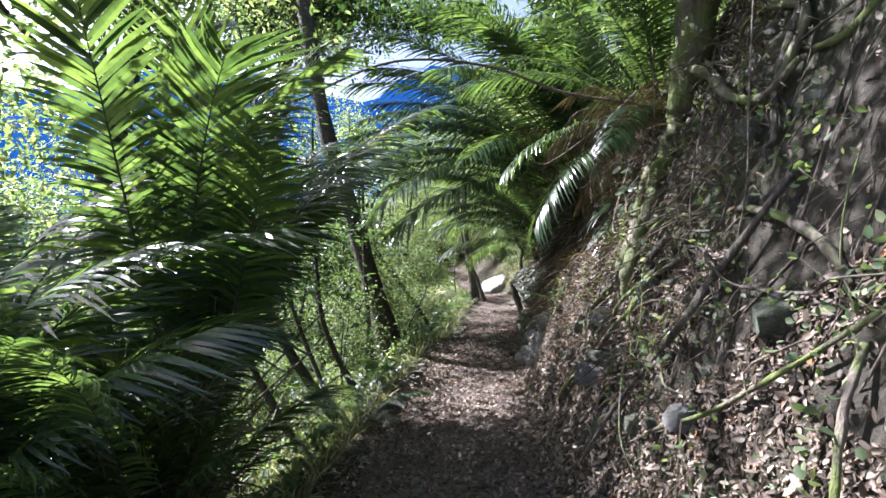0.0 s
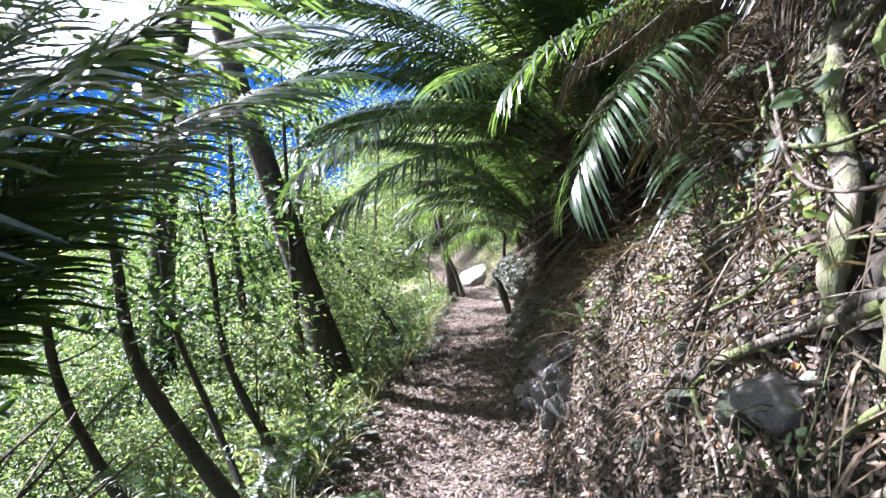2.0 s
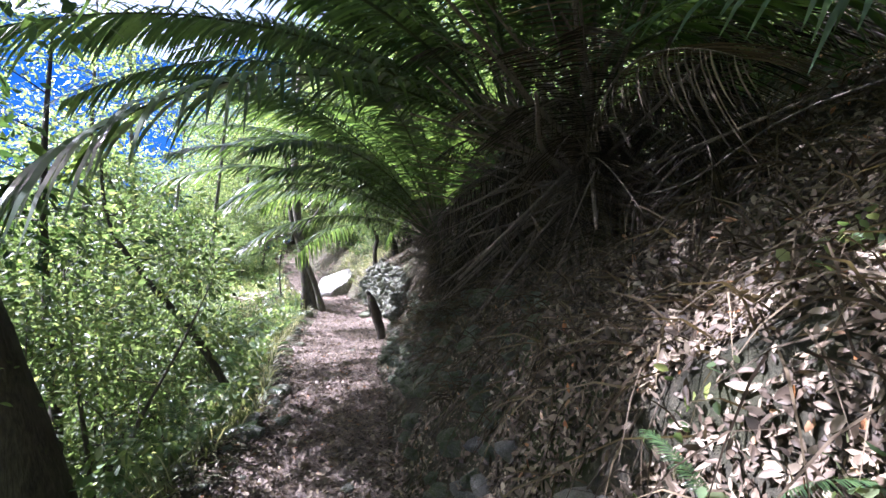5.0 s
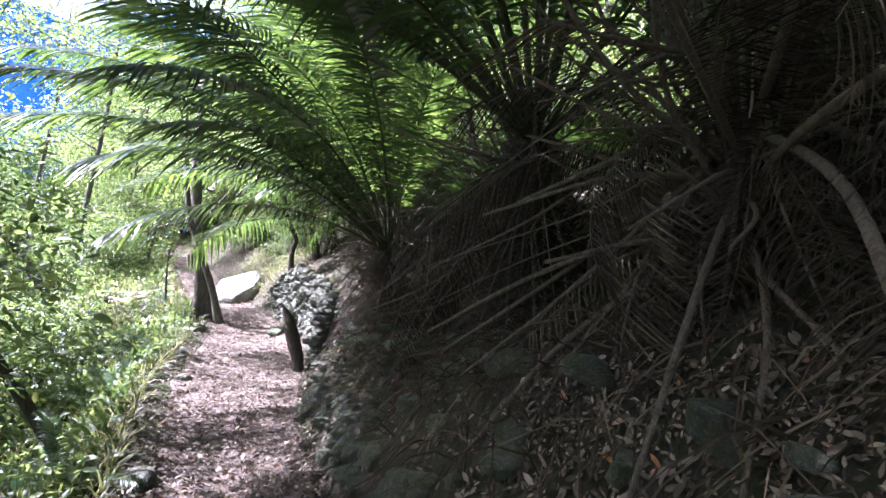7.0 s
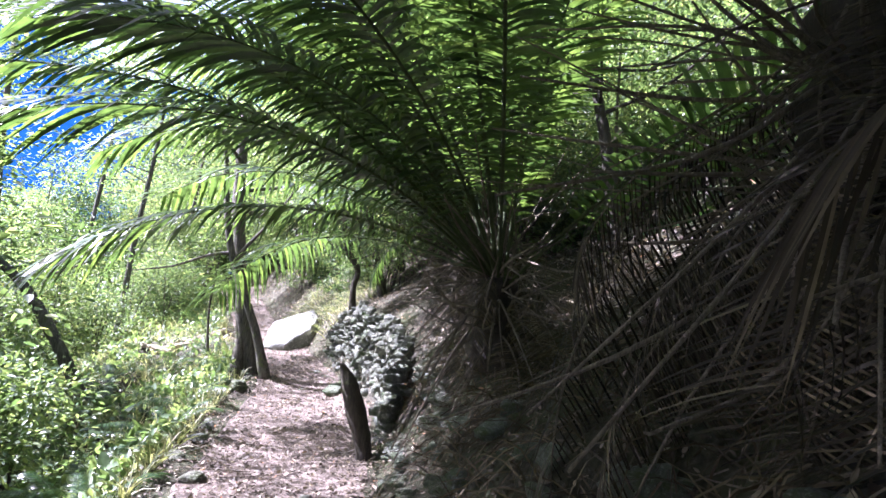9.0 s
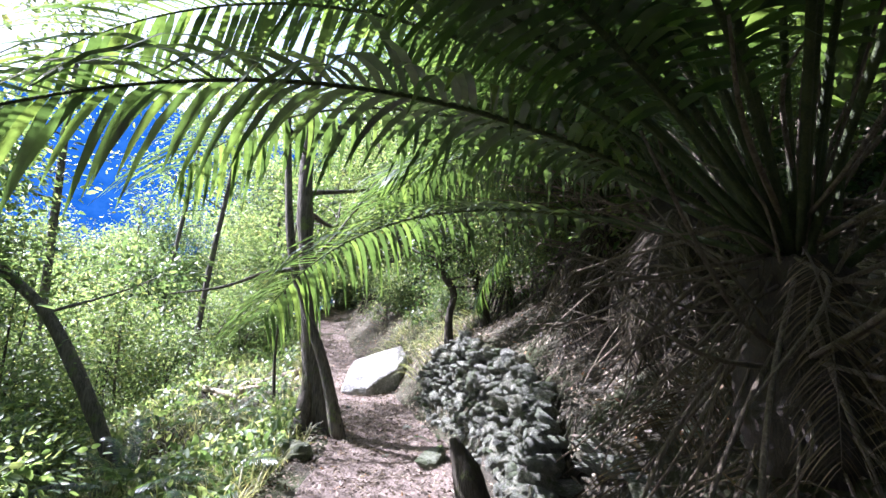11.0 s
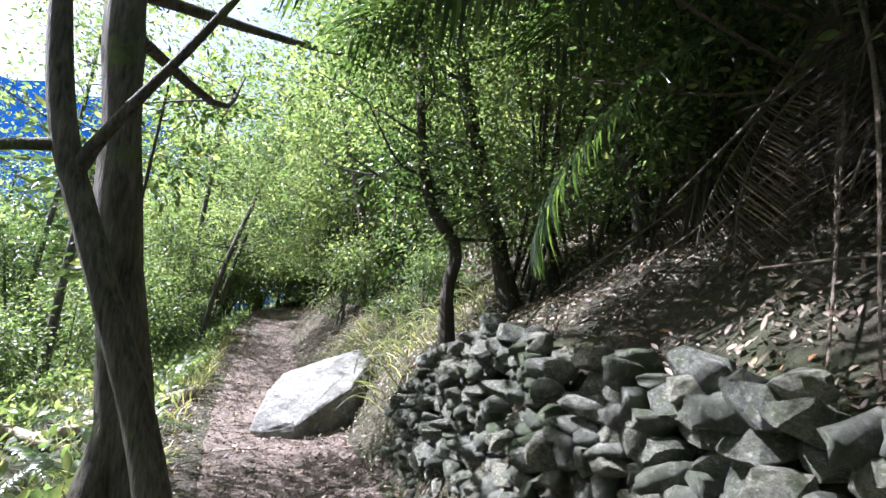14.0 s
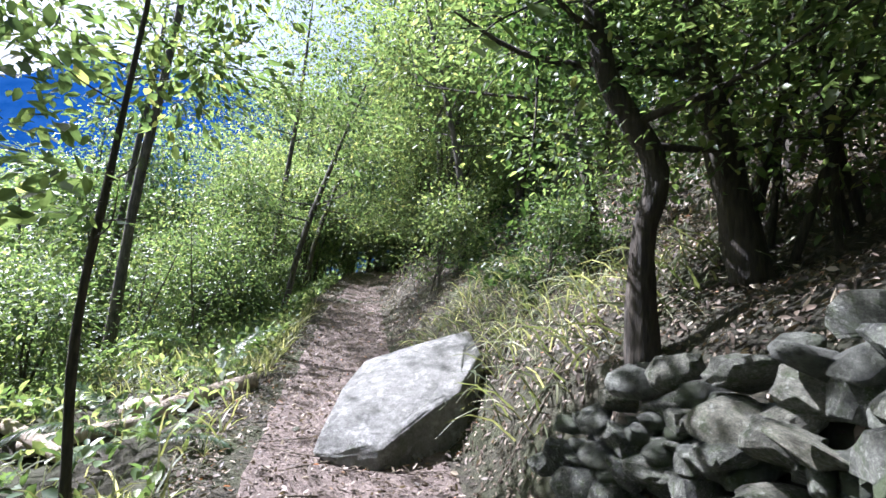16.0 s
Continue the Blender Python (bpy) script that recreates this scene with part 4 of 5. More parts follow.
def build_wall():
    g = np.random.default_rng(55)
    wall = thing("wall_dry_stone", (2.4, 15, 0.3), "dry-stone retaining wall of grey rough stones", "stone wall", kind="structure")
    spots = []
    zc = 0.0
    for course in range(20):
        hc = 0.045 + 0.045 * g.random()
        y = 13.4 + g.uniform(0, 0.2)
        while y < 18.1:
            w = 0.05 + 0.135 * g.random() ** 1.5
            h = hc * g.uniform(0.75, 1.45)
            r = float(np.interp(y, KY, RIGHT)) + 0.125 * fbm(y * 0.9, y * 0 + 3.0)
            z0 = float(np.interp(y, KY, PZ))
            top = float(np.interp(y, [12.3, 13.5, 15, 17, 17.9, 18.2], [0.4, 0.6, 0.95, 1.0, 0.72, 0.4])) + 0.1 * float(vnoise(y * 2.1, 4.0))
            z = zc + z0 + 0.03 * math.sin(y * 5 + course) + g.normal(0, 0.012)
            if z < z0 + top:
                spots.append(((r + 0.05 + 0.16 * zc + g.normal(0, 0.035) - 2.4, y + w / 2 - 15, z + h / 2 - 0.3),
                              (g.normal(0, 0.16), g.normal(0, 0.22), g.normal(0, 0.35)),
                              (g.uniform(0.12, 0.2), w * 1.1, h * 1.4), STONES[g.integers(len(STONES))]))
            y += w * g.uniform(0.9, 1.1)
        zc += hc * 0.93
    for y, x, z, size in [(15.5, 2.92, 1.12, (0.4, 0.5, 0.24)), (14.75, 2.98, 1.0, (0.3, 0.34, 0.2)), (16.35, 2.72, 1.24, (0.2, 0.2, 0.12)), (16.85, 2.62, 1.22, (0.2, 0.24, 0.12)),
                          (15.05, 2.76, 0.96, (0.22, 0.26, 0.13)), (17.3, 2.5, 1.12, (0.2, 0.2, 0.14)), (14.3, 2.75, 0.8, (0.3, 0.36, 0.14))]:
        spots.append(((x - 2.4, y - 15, z - 0.3), (0.05, -0.1, g.uniform(-0.4, 0.4)), size, STONES[g.integers(len(STONES))]))
    spots.sort(key=lambda p: -p[2][1] * p[2][2])
    rest = []
    for k, (at, rot, size, me) in enumerate(spots):
        if k < 300:
            st = new("stone", me)
            st.parent = wall
            st.location, st.rotation_euler, st.scale = at, rot, size
        else:
            V = np.empty(len(me.vertices) * 3)
            me.vertices.foreach_get("co", V)
            F = np.array([p.vertices[:] for p in me.polygons])
            R = np.array(Matrix.LocRotScale(Vector(at), Euler(rot), Vector(size)))
            rest.append((V.reshape(-1, 3) @ R[:3, :3].T + R[:3, 3], F))
    if rest:
        tagged(mesh_part("small_stones", join(rest), M_STONE, wall), kind="stuff")


build_wall()


def build_boulder():
    bm = bmesh.new()
    P = [(1.2, 19.25, 0.40), (1.25, 19.3, 0.52), (1.60, 19.15, 0.35), (1.62, 19.15, 0.50), (1.3, 19.7, 0.70), (1.45, 20.3, 0.86), (2.2, 20.1, 1.12), (2.3, 19.9, 0.98), (2.1, 19.5, 0.78), (2.2, 19.5, 0.35), (2.5, 20.2, 0.4), (1.4, 20.4, 0.4), (1.75, 19.35, 0.64)]
    for p in P:
        bm.verts.new(p)
    bmesh.ops.convex_hull(bm, input=bm.verts)
    bmesh.ops.bevel(bm, geom=list(bm.edges), offset=0.012, segments=1, affect="EDGES")
    bmesh.ops.triangulate(bm, faces=bm.faces)
    bmesh.ops.subdivide_edges(bm, edges=bm.edges, cuts=2, use_grid_fill=True)
    for v in bm.verts:
        v.co += Vector((1, 1, 1)) * 0.03 * noise.noise(v.co * 4) + Vector((0.3, 0, 1)) * 0.022 * noise.noise(v.co * 13)
    me = bpy.data.meshes.new("boulder")
    bm.to_mesh(me)
    bm.free()
    me.materials.append(M_BOULDER)
    tagged(new("boulder", me), "large pale slab of rock lying on the path", "boulder")


build_boulder()


# ---------------- leaf litter ----------------
def litter():
    g = np.random.default_rng(91)
    n = 430000
    y = -0.5 + 36 * g.random(n) ** 1.5
    y[300000:] = g.uniform(-0.5, 8.5, 130000)
    l, r = np.interp(y, KY, LEFT), np.interp(y, KY, RIGHT)
    x = l - 0.3 + (r - l + 2.6) * g.random(n)
    x[300000:] = r[300000:] - 0.1 + 1.6 * g.random(130000)
    N = land_normal(x, y)
    C = np.stack([x, y, land(x, y) + 0.006 + 0.02 * g.random(n)], -1)
    high = C[:, 2] - np.interp(y, KY, PZ)
    bare = np.clip(high - 0.6, 0, 1.5) * np.where(y < 3.6, 0.9, np.where((y > 7) & (y < 12.5), 0.7, 0.1)) 
    keep = (vnoise(x * 2.3, y * 2.3 + C[:, 2] * 2) < 0.95 - bare) | (g.random(n) < np.where((y < 3.6) & (high > 0.9), 0.05, 0.14))
    keep &= ~((y > 7) & (y < 12.6) & (x > r)) | (g.random(n) < 0.35)
    keep &= (g.random(n) < np.interp(y, [9, 15], [1, 0.6])) | (x > r) | (x < l)
    C, N = C[keep], N[keep]
    n = len(C)
    D = unit(np.cross(N, g.normal(size=(n, 3)))) + 0.4 * N * (g.random((n, 1)) - 0.2)
    NN = unit(N + g.normal(0, 0.45, (n, 3)))
    size = np.clip(np.exp(g.normal(-0.25, 0.4, n)), 0.25, 1.25) * np.interp(C[:, 1], [0, 4, 8, 13], [0.6, 0.66, 0.7, 0.58])
    V, F = leaf_cloud(C, D, 0.052 * size, 0.023 * size, 0.25, 0.9, g, NN)
    tagged(mesh_part("leaf_litter", (V, F), M_LITTER), "dry brown fallen leaves over path and bank", "fallen leaves", kind="stuff")


litter()


def hillside_cover():
    g = np.random.default_rng(95)
    n = 90000
    y = g.uniform(-3, 36, n)
    x = np.interp(y, KY, RIGHT) + 2.0 + 7 * g.random(n) ** 1.4
    N = land_normal(x, y)
    C = np.stack([x, y, land(x, y) + 0.01], -1)
    D = unit(np.cross(N, g.normal(size=(n, 3)))) + 0.3 * N * g.random((n, 1))
    tagged(mesh_part("hill_litter", leaf_cloud(C, D, 0.055, 0.024, 0.22, 0.8, g, unit(N + g.normal(0, 0.4, (n, 3)))), M_LITTER), "dry fallen leaves up the wooded hillside", "fallen leaves", kind="stuff")
    n = 50000
    y = g.uniform(-2, 36, n)
    x = np.interp(y, KY, RIGHT) + 0.9 + 9 * g.random(n) ** 1.3
    patch = vnoise(x * 0.9, y * 0.9 + 20)
    keep = (patch > 0.5) & ((x > np.interp(y, KY, RIGHT) + 2.2) | (y > 18.6))
    x, y, patch = x[keep], y[keep], patch[keep]
    n = len(x)
    C = np.stack([x, y, land(x, y) + 0.9 * (patch - 0.45) * g.random(n)], -1)
    tagged(mesh_part("hill_undergrowth", leaf_cloud(C, g.normal(0, 1, (n, 3)), 0.1, 0.05, 0.2, 0.2, g, unit(g.normal(0, 0.5, (n, 3)) + np.array([0, 0, 1.0]))), M_LEAF_DARK), "low green undergrowth on the wooded hillside", "undergrowth", kind="stuff")


hillside_cover()


def undergrowth():
    g = np.random.default_rng(92)
    n = 26000
    y = g.uniform(2, 26, n)
    l = np.interp(y, KY, LEFT)
    x = l - 0.1 - 4.5 * g.random(n) ** 1.4
    keep = ~((y > 18.6) & (y < 21.2) & (x > l - 1.7)) | (g.random(n) < 0.12)
    x, y, l = x[keep], y[keep], l[keep]
    n = len(x)
    C = np.stack([x, y, land(x, y)], -1)
    D = np.stack([g.normal(0, 0.5, n), g.normal(0, 0.5, n), np.ones(n)], -1)
    tagged(mesh_part("grass", blades(C, D, 0.32, 0.012, 0.45, g), M_GRASS), "long pale grass on the path's edge and slope", "grass", kind="stuff")
    n = 60000
    y = g.uniform(2, 30, n)
    l = np.interp(y, KY, LEFT)
    x = l - 0.25 - 6 * g.random(n) ** 1.3
    keep = ~((y > 17.2) & (y < 21.8) & (x > l - 1.6)) | (g.random(n) < 0.18)
    x, y = x[keep], y[keep]
    n = len(x)
    hh = 0.45 * vnoise(x * 1.3, y * 1.3) * g.random(n)
    C = np.stack([x, y, land(x, y) + hh], -1)
    D = g.normal(0, 1, (n, 3)) + np.array([0, 0, 0.2])
    tagged(mesh_part("undergrowth", leaf_cloud(C, D, 0.09, 0.045, 0.2, 0.2, g, unit(g.normal(0, 0.5, (n, 3)) + np.array([0, 0, 1.0]))), M_FERN), "low leafy undergrowth on the slope below the path", "undergrowth", kind="stuff")


undergrowth()


def far_woods():
    """Tree tops of the valley and the slopes beyond the near trees."""
    g = np.random.default_rng(93)
    n = 90000
    d = 14 + 130 * g.random(n) ** 1.6
    az = g.uniform(radians(-115), radians(80), n)
    x, y = d * np.sin(az), 10 + d * np.cos(az)
    clump = vnoise(x * 0.33, y * 0.33) * 5 + vnoise(x * 1.1 + 40, y * 1.1) * 1.5
    z = land(x, y) + clump * g.random(n) ** 0.5
    C = np.stack([x, y, z], -1)
    z = np.where(y < 8, z - 2, z)
    keep = (np.abs(x - np.interp(y, KY, LEFT)) > 8) | (y > 36)
    C, d = C[keep], d[keep]
    V, F = leaf_cloud(C, g.normal(0, 1, C.shape), 0.55, 0.3, 0.2, 0.2, g, unit(g.normal(0, 0.6, C.shape) + np.array([0, 0, 1.0])))
    tagged(mesh_part("far_woods", (V, F), M_FERN), "sunlit tree crowns of the valley woods", "woods", kind="stuff")


far_woods()


# ---------------- the rooted tree on the high bank ----------------
def build_root_tree():
    at = Vector((1.95, 3.75, 3.2))
    t = thing("tree", at, "tree gripping the bank with thick mossy roots", "tree")

    def rel(P):
        return [tuple(np.asarray(p) - np.asarray(at)) for p in P]
    mesh_part("trunk", tube(rel([(1.86, 3.75, 2.6), (1.95, 3.7, 3.2), (2.15, 3.6, 4.4), (2.3, 3.6, 6.2), (2.1, 3.8, 8.0)]), [0.12, 0.15, 0.14, 0.11, 0.05], 14, 40, 0.25, 5), M_ROOT, t, smooth=True)
    roots = [([(1.95, 3.78, 2.9), (1.83, 3.79, 2.58), (1.70, 3.63, 2.3), (1.57, 3.6, 2.08), (1.44, 3.36, 1.87), (1.32, 3.32, 1.58), (1.23, 3.25, 1.38), (1.22, 3.3, 1.2)], [0.15, 0.13, 0.13, 0.10, 0.08, 0.075, 0.09, 0.05]),
             ([(1.9, 3.6, 2.9), (1.8, 3.2, 2.7), (1.66, 2.76, 2.42), (1.60, 2.5, 2.3), (1.60, 2.31, 2.26), (1.66, 2.15, 2.38)], [0.1, 0.08, 0.06, 0.045, 0.045, 0.03]),
             ([(1.95, 2.9, 3.0), (1.8, 2.3, 2.7), (1.66, 2.21, 2.41), (1.62, 2.33, 2.25)], [0.06, 0.055, 0.05, 0.03]),
             ([(1.95, 1.4, 3.0), (1.75, 1.87, 2.45), (1.70, 2.1, 2.40)], [0.05, 0.05, 0.04]),
             ([(1.48, 2.4, 1.7), (1.40, 2.15, 1.68), (1.35, 1.81, 1.60), (1.29, 1.54, 1.49), (1.27, 1.4, 1.36)], [0.03, 0.045, 0.05, 0.045, 0.03]),
             ([(1.72, 3.95, 2.3), (1.58, 3.85, 2.04), (1.40, 3.6, 1.66), (1.28, 3.53, 1.42), (1.24, 3.5, 1.25)], [0.07, 0.075, 0.07, 0.075, 0.05]),
             ([(1.30, 2.65, 1.45), (1.23, 2.92, 1.32), (1.18, 3.02, 1.17), (1.09, 3.15, 1.02), (1.0, 3.4, 0.76), (0.93, 3.73, 0.54), (0.88, 3.9, 0.35)], [0.03, 0.04, 0.042, 0.042, 0.04, 0.035, 0.02]),
             ([(1.20, 4.05, 1.05), (1.19, 3.96, 1.10), (1.22, 3.61, 1.26), (1.23, 3.33, 1.36)], [0.02, 0.04, 0.045, 0.05]),
             ([(0.95, 2.5, 0.5), (1.0, 2.17, 0.69), (1.04, 1.85, 0.84), (1.13, 1.47, 1.1), (1.2, 1.2, 1.3)], [0.015, 0.022, 0.025, 0.022, 0.02]),
             ([(1.15, 3.4, 1.0), (1.16, 3.22, 1.17), (1.28, 2.78, 1.44)], [0.025, 0.035, 0.035]),
             ([(1.18, 1.25, 1.2), (1.10, 1.21, 1.08), (1.05, 1.19, 0.94), (1.0, 1.15, 0.80)], [0.025, 0.03, 0.03, 0.025])]
    for k, (P, r) in enumerate(roots):
        r = [q * (0.5 if max(r) > 0.07 else 0.42) for q in r]
        mesh_part("root", tube(rel(P), r, 10, 8 * len(P), 0.3, 70 + k), M_ROOT, t, "thick mossy root" if max(r) > 0.07 else "", True)
    gr = np.random.default_rng(15)
    for k in range(60):
        y, z = gr.uniform(1.4, 4.4), gr.uniform(1.2, 3.3)
        dy, dz = gr.normal(0, 0.16), gr.uniform(-0.2, 0.03)
        P = []
        for q in range(7):
            r, st = float(np.interp(y, KY, RIGHT)), float(np.interp(y, KY, STEEP))
            P.append((r + max(z, 0.3) / st + gr.uniform(-0.13, 0.02), y, z))
            y, z = y + dy + gr.normal(0, 0.1), z + dz + gr.normal(0, 0.09)
        rr = 0.003 + 0.018 * gr.random() ** 2.5
        mesh_part("root", tube(rel(P), [rr, rr * 1.1, rr * 0.8, rr * 0.35], 7, 24, 0.35, 170 + k), M_ROOT if gr.random() < 0.4 else M_BARK_GREY, t, smooth=True)
    g = np.random.default_rng(5)
    big, chunks, ends = grow(rel([(2.15, 3.6, 4.0), (2.3, 3.6, 6.2), (2.1, 3.8, 8.0)]), 0.2, g, 11, 2.6, 0.3, 4, 0.05)
    for VF in big:
        mesh_part("limb", VF, M_ROOT, t, smooth=True)
    for P in ([(2.1, 3.6, 4.0), (1.2, 3.9, 4.5), (0.2, 4.2, 4.8), (-0.8, 4.6, 5.0)], [(2.15, 3.6, 4.3), (1.4, 2.9, 4.6), (0.6, 2.4, 4.9), (-0.2, 2.2, 5.0)], [(2.2, 3.5, 4.0), (1.6, 2.3, 4.2), (1.1, 1.2, 4.3), (0.7, 0.5, 4.4)]):
        Q = rel(P)
        mesh_part("limb", tube(Q, [0.05, 0.035, 0.02, 0.008][:len(Q)], 8, 16, 0.15, 3), M_ROOT, t, smooth=True)
        for u in spline(Q, 14)[3:]:
            ends += [u + g.normal(0, 0.35, 3) for _ in range(4)]
    tagged(mesh_part("twig_spray", join(chunks), M_ROOT, t, smooth=True), kind="stuff")
    mesh_part("crown", twig_crown(ends, 75, 0.33, 0.08, 0.036, g, at), M_LEAF_DARK, t)


build_root_tree()


def build_vine(P, r=0.005, label="thin dry vine hanging from the bank"):
    v = mesh_part("vine", tube(P, [r, r * 0.9, r * 0.7], 5, 24, 0.1, 3), M_STALK, smooth=True)
    tagged(v, label, "vine", "vines on the bank")


build_vine([(1.60, 2.75, 2.7), (1.45, 2.7, 2.1), (1.36, 2.62, 1.75), (1.36, 2.6, 1.55)])
build_vine([(1.55, 2.3, 2.75), (1.45, 2.2, 2.2), (1.38, 2.12, 1.8), (1.30, 2.1, 1.45)])
build_vine([(1.6, 4.2, 2.3), (1.25, 3.6, 1.72), (1.2, 3.1, 1.66), (1.35, 2.7, 1.75)], 0.007)
build_vine([(1.5, 3.4, 3.0), (1.45, 3.3, 2.3), (1.32, 3.25, 1.7)])
build_vine([(1.75, 4.4, 2.9), (1.1, 4.5, 3.05), (0.4, 4.6, 3.35), (-0.5, 4.6, 3.4), (-1.4, 4.5, 3.0)], 0.016, "long bare branch arching over the path")
build_vine([(1.75, 4.2, 3.0), (1.3, 4.3, 2.6), (0.9, 4.4, 2.35), (0.75, 4.4, 2.5)], 0.008, "thin dry branch arching from the bank")

# dark stems on the slope
for base, top, r, sd in [((-1.35, 6.3), (-1.25, 0.1, 2.3), 0.075, 1), ((-1.5, 6.6), (-0.95, 0.3, 2.6), 0.04, 2), ((-1.2, 6.9), (-0.75, 0.0, 1.9), 0.05, 3), ((-1.7, 5.7), (-1.1, 0.2, 2.2), 0.05, 4), ((-1.1, 7.4), (-0.2, 0.1, 2.9), 0.04, 5), ((-2.2, 9.2), (-0.4, 0.2, 4.0), 0.07, 6), ((-1.6, 10.2), (-0.3, 0.3, 3.6), 0.06, 7)]:
    tx, ty, tz = top
    build_tree(gz(*base), [(0, 0, 0), (tx * 0.45, ty, tz * 0.3), (tx * 0.75, ty, tz * 0.62), (tx * 0.85, ty, tz), (tx, ty * 2, tz * 1.4)], [r, r * 0.85, r * 0.7, r * 0.5, r * 0.15], 400 + sd,
               "crooked dark-stemmed small tree on the slope", M_BARK, M_LEAF_DARK, 7, 0.8, 9, 0.2, 0.1, 0.04, 0.5, 3, 0.5, group="crooked small trees")


# ---------------- stones along the path ----------------
def place_stone(x, y, size, meshes, g, label, dz=0.0, name="stone", group=""):
    s = new(name, meshes[int(g.integers(len(meshes)))])
    s.location = (x, y, land1(x, y) + size[2] * 0.18 + dz)
    s.rotation_euler = (g.normal(0, 0.15), g.normal(0, 0.15), g.uniform(0, 6.3))
    s.scale = size
    return tagged(s, label, "stone", group)


def path_stones():
    g = np.random.default_rng(17)
    for y in list(np.arange(3.6, 9.5, 0.28)) + list(np.arange(9.5, 14.5, 0.45)):
        x = float(np.interp(y, KY, LEFT)) + g.normal(0.03, 0.09)
        w = g.uniform(0.09, 0.24)
        place_stone(x, y, (w, w * g.uniform(0.7, 1.2), w * 0.6), STONES, g, "grey stone set in the path's outer edge", group="edge stones")
    for k in range(125):
        y = g.uniform(6.8, 12.6)
        x = float(np.interp(y, KY, RIGHT)) + 0.02 + 0.75 * g.random() ** 1.3
        w = g.uniform(0.07, 0.22)
        place_stone(x, y, (w, w * g.uniform(0.8, 1.3), w * 0.8), MOSSY, g, "green mossy stone at the foot of the bank", group="mossy stones")
    for k in range(34):
        y = g.uniform(5.4, 7.3)
        x = float(np.interp(y, KY, RIGHT)) + 0.02 + 0.27 * g.random()
        w = g.uniform(0.07, 0.2)
        place_stone(x, y, (w, w * 1.2, w), PALE, g, "pale crumbling stone at the foot of the bank", group="pale stones")
    for k in range(26):
        y = g.uniform(12.4, 14.2)
        x = float(np.interp(y, KY, RIGHT)) + 0.05 + 0.9 * g.random()
        w = g.uniform(0.1, 0.26)
        place_stone(x, y, (w, w * 1.1, w * 0.5), STONES, g, "flat grey stone fallen from the wall", group="fallen stones")
    for k in range(24):
        y = g.uniform(2.5, 20)
        l, r = float(np.interp(y, KY, LEFT)), float(np.interp(y, KY, RIGHT))
        w = g.uniform(0.04, 0.11)
        place_stone(l + (r - l) * g.random(), y, (w, w, w * 0.6), STONES, g, "small grey stone on the path", group="path stones")
    for x, y, w in [(0.78, 16.1, 0.34), (0.62, 15.7, 0.2), (2.05, 15.9, 0.3), (0.45, 17.2, 0.22), (-0.6, 4.6, 0.2), (-0.52, 5.0, 0.18), (-0.63, 4.85, 0.22)]:
        place_stone(x, y, (w, w * 1.3, w * 0.7), MOSSY, g, "rounded mossy stone at the path's edge", group="edge stones")


PALE = [stone_mesh("pale_stone", 350 + k, 0.9, 20, M_BOULDER) for k in range(5)]
path_stones()


def build_stump():
    v = tube([(0.0, 0, -0.1), (-0.08, 0.02, 0.25), (-0.2, 0.04, 0.62), (-0.28, 0.05, 0.82)], [0.1, 0.085, 0.08, 0.02], 10, 16, 0.25, 9)
    s = mesh_part("stump", v, M_BARK, smooth=True)
    s.location = (1.98, 13.35, 0.13)
    tagged(s, "dark broken stump leaning beside the path", "stump")


build_stump()


def build_log(a, b, r, label):
    a, b = np.asarray(a, float), np.asarray(b, float)
    lg = thing("log", tuple(a), label, "log", "cut logs")
    mesh_part("bark", tube([(0, 0, 0), tuple((b - a) / 2 + [0, 0, 0.01]), tuple(b - a)], [r, r * 0.95, r * 0.9], 12, 14, 0.12, 4, False), M_LOG, lg, smooth=True)
    for p, q, rr in ((np.zeros(3), b - a, r * 1.01), (b - a, a - b, r * 0.91)):
        d = unit(q) * 0.012
        mesh_part("cut_end", tube([tuple(p - d * 0.2), tuple(p + d)], [rr, rr], 12, 4), M_LOG, lg, "pale sawn end")


for a, b, r in [((-0.2, 20.35), (0.48, 20.7), 0.075), ((-0.75, 19.75), (-0.1, 20.1), 0.06), ((-1.1, 20.0), (-0.4, 19.6), 0.05), ((-0.5, 20.6), (-0.15, 20.5), 0.09)]:
    build_log((*a, land1(*a) + r * 0.9), (*b, land1(*b) + r * 0.9), r, "pale cut log lying beside the path")


def build_fern(at, n, size, seed):
    g = np.random.default_rng(seed)
    f = thing("fern", gz(at[0], at[1], 0.0), "small green fern growing by the path", "fern", "ferns")
    for k in range(n):
        add_frond(f, FRONDS[int(g.integers(4))], (0, 0, 0), 360 * k / n + g.uniform(-15, 15), g.uniform(5, 45), size * g.uniform(0.7, 1.1))


for k, (x, y, n, sz) in enumerate([(-0.75, 4.2, 7, 0.22), (-1.0, 5.2, 8, 0.26), (-0.85, 6.0, 7, 0.2), (-0.9, 7.2, 6, 0.18), (-0.4, 9.0, 7, 0.18), (-0.1, 10.6, 7, 0.2), (0.0, 12.6, 7, 0.18), (0.2, 14.4, 8, 0.2), (0.3, 15.6, 7, 0.18), (0.5, 17.6, 7, 0.16),
                                   (0.2, 19.3, 7, 0.18), (1.25, 5.6, 4, 0.12), (2.2, 16.2, 4, 0.08), (2.35, 14.3, 4, 0.08), (-0.2, 13.4, 7, 0.2), (0.1, 21.0, 7, 0.2), (-0.6, 16.0, 8, 0.24), (-0.2, 18.0, 8, 0.22)]):
    build_fern((x, y), n, sz, 500 + k)


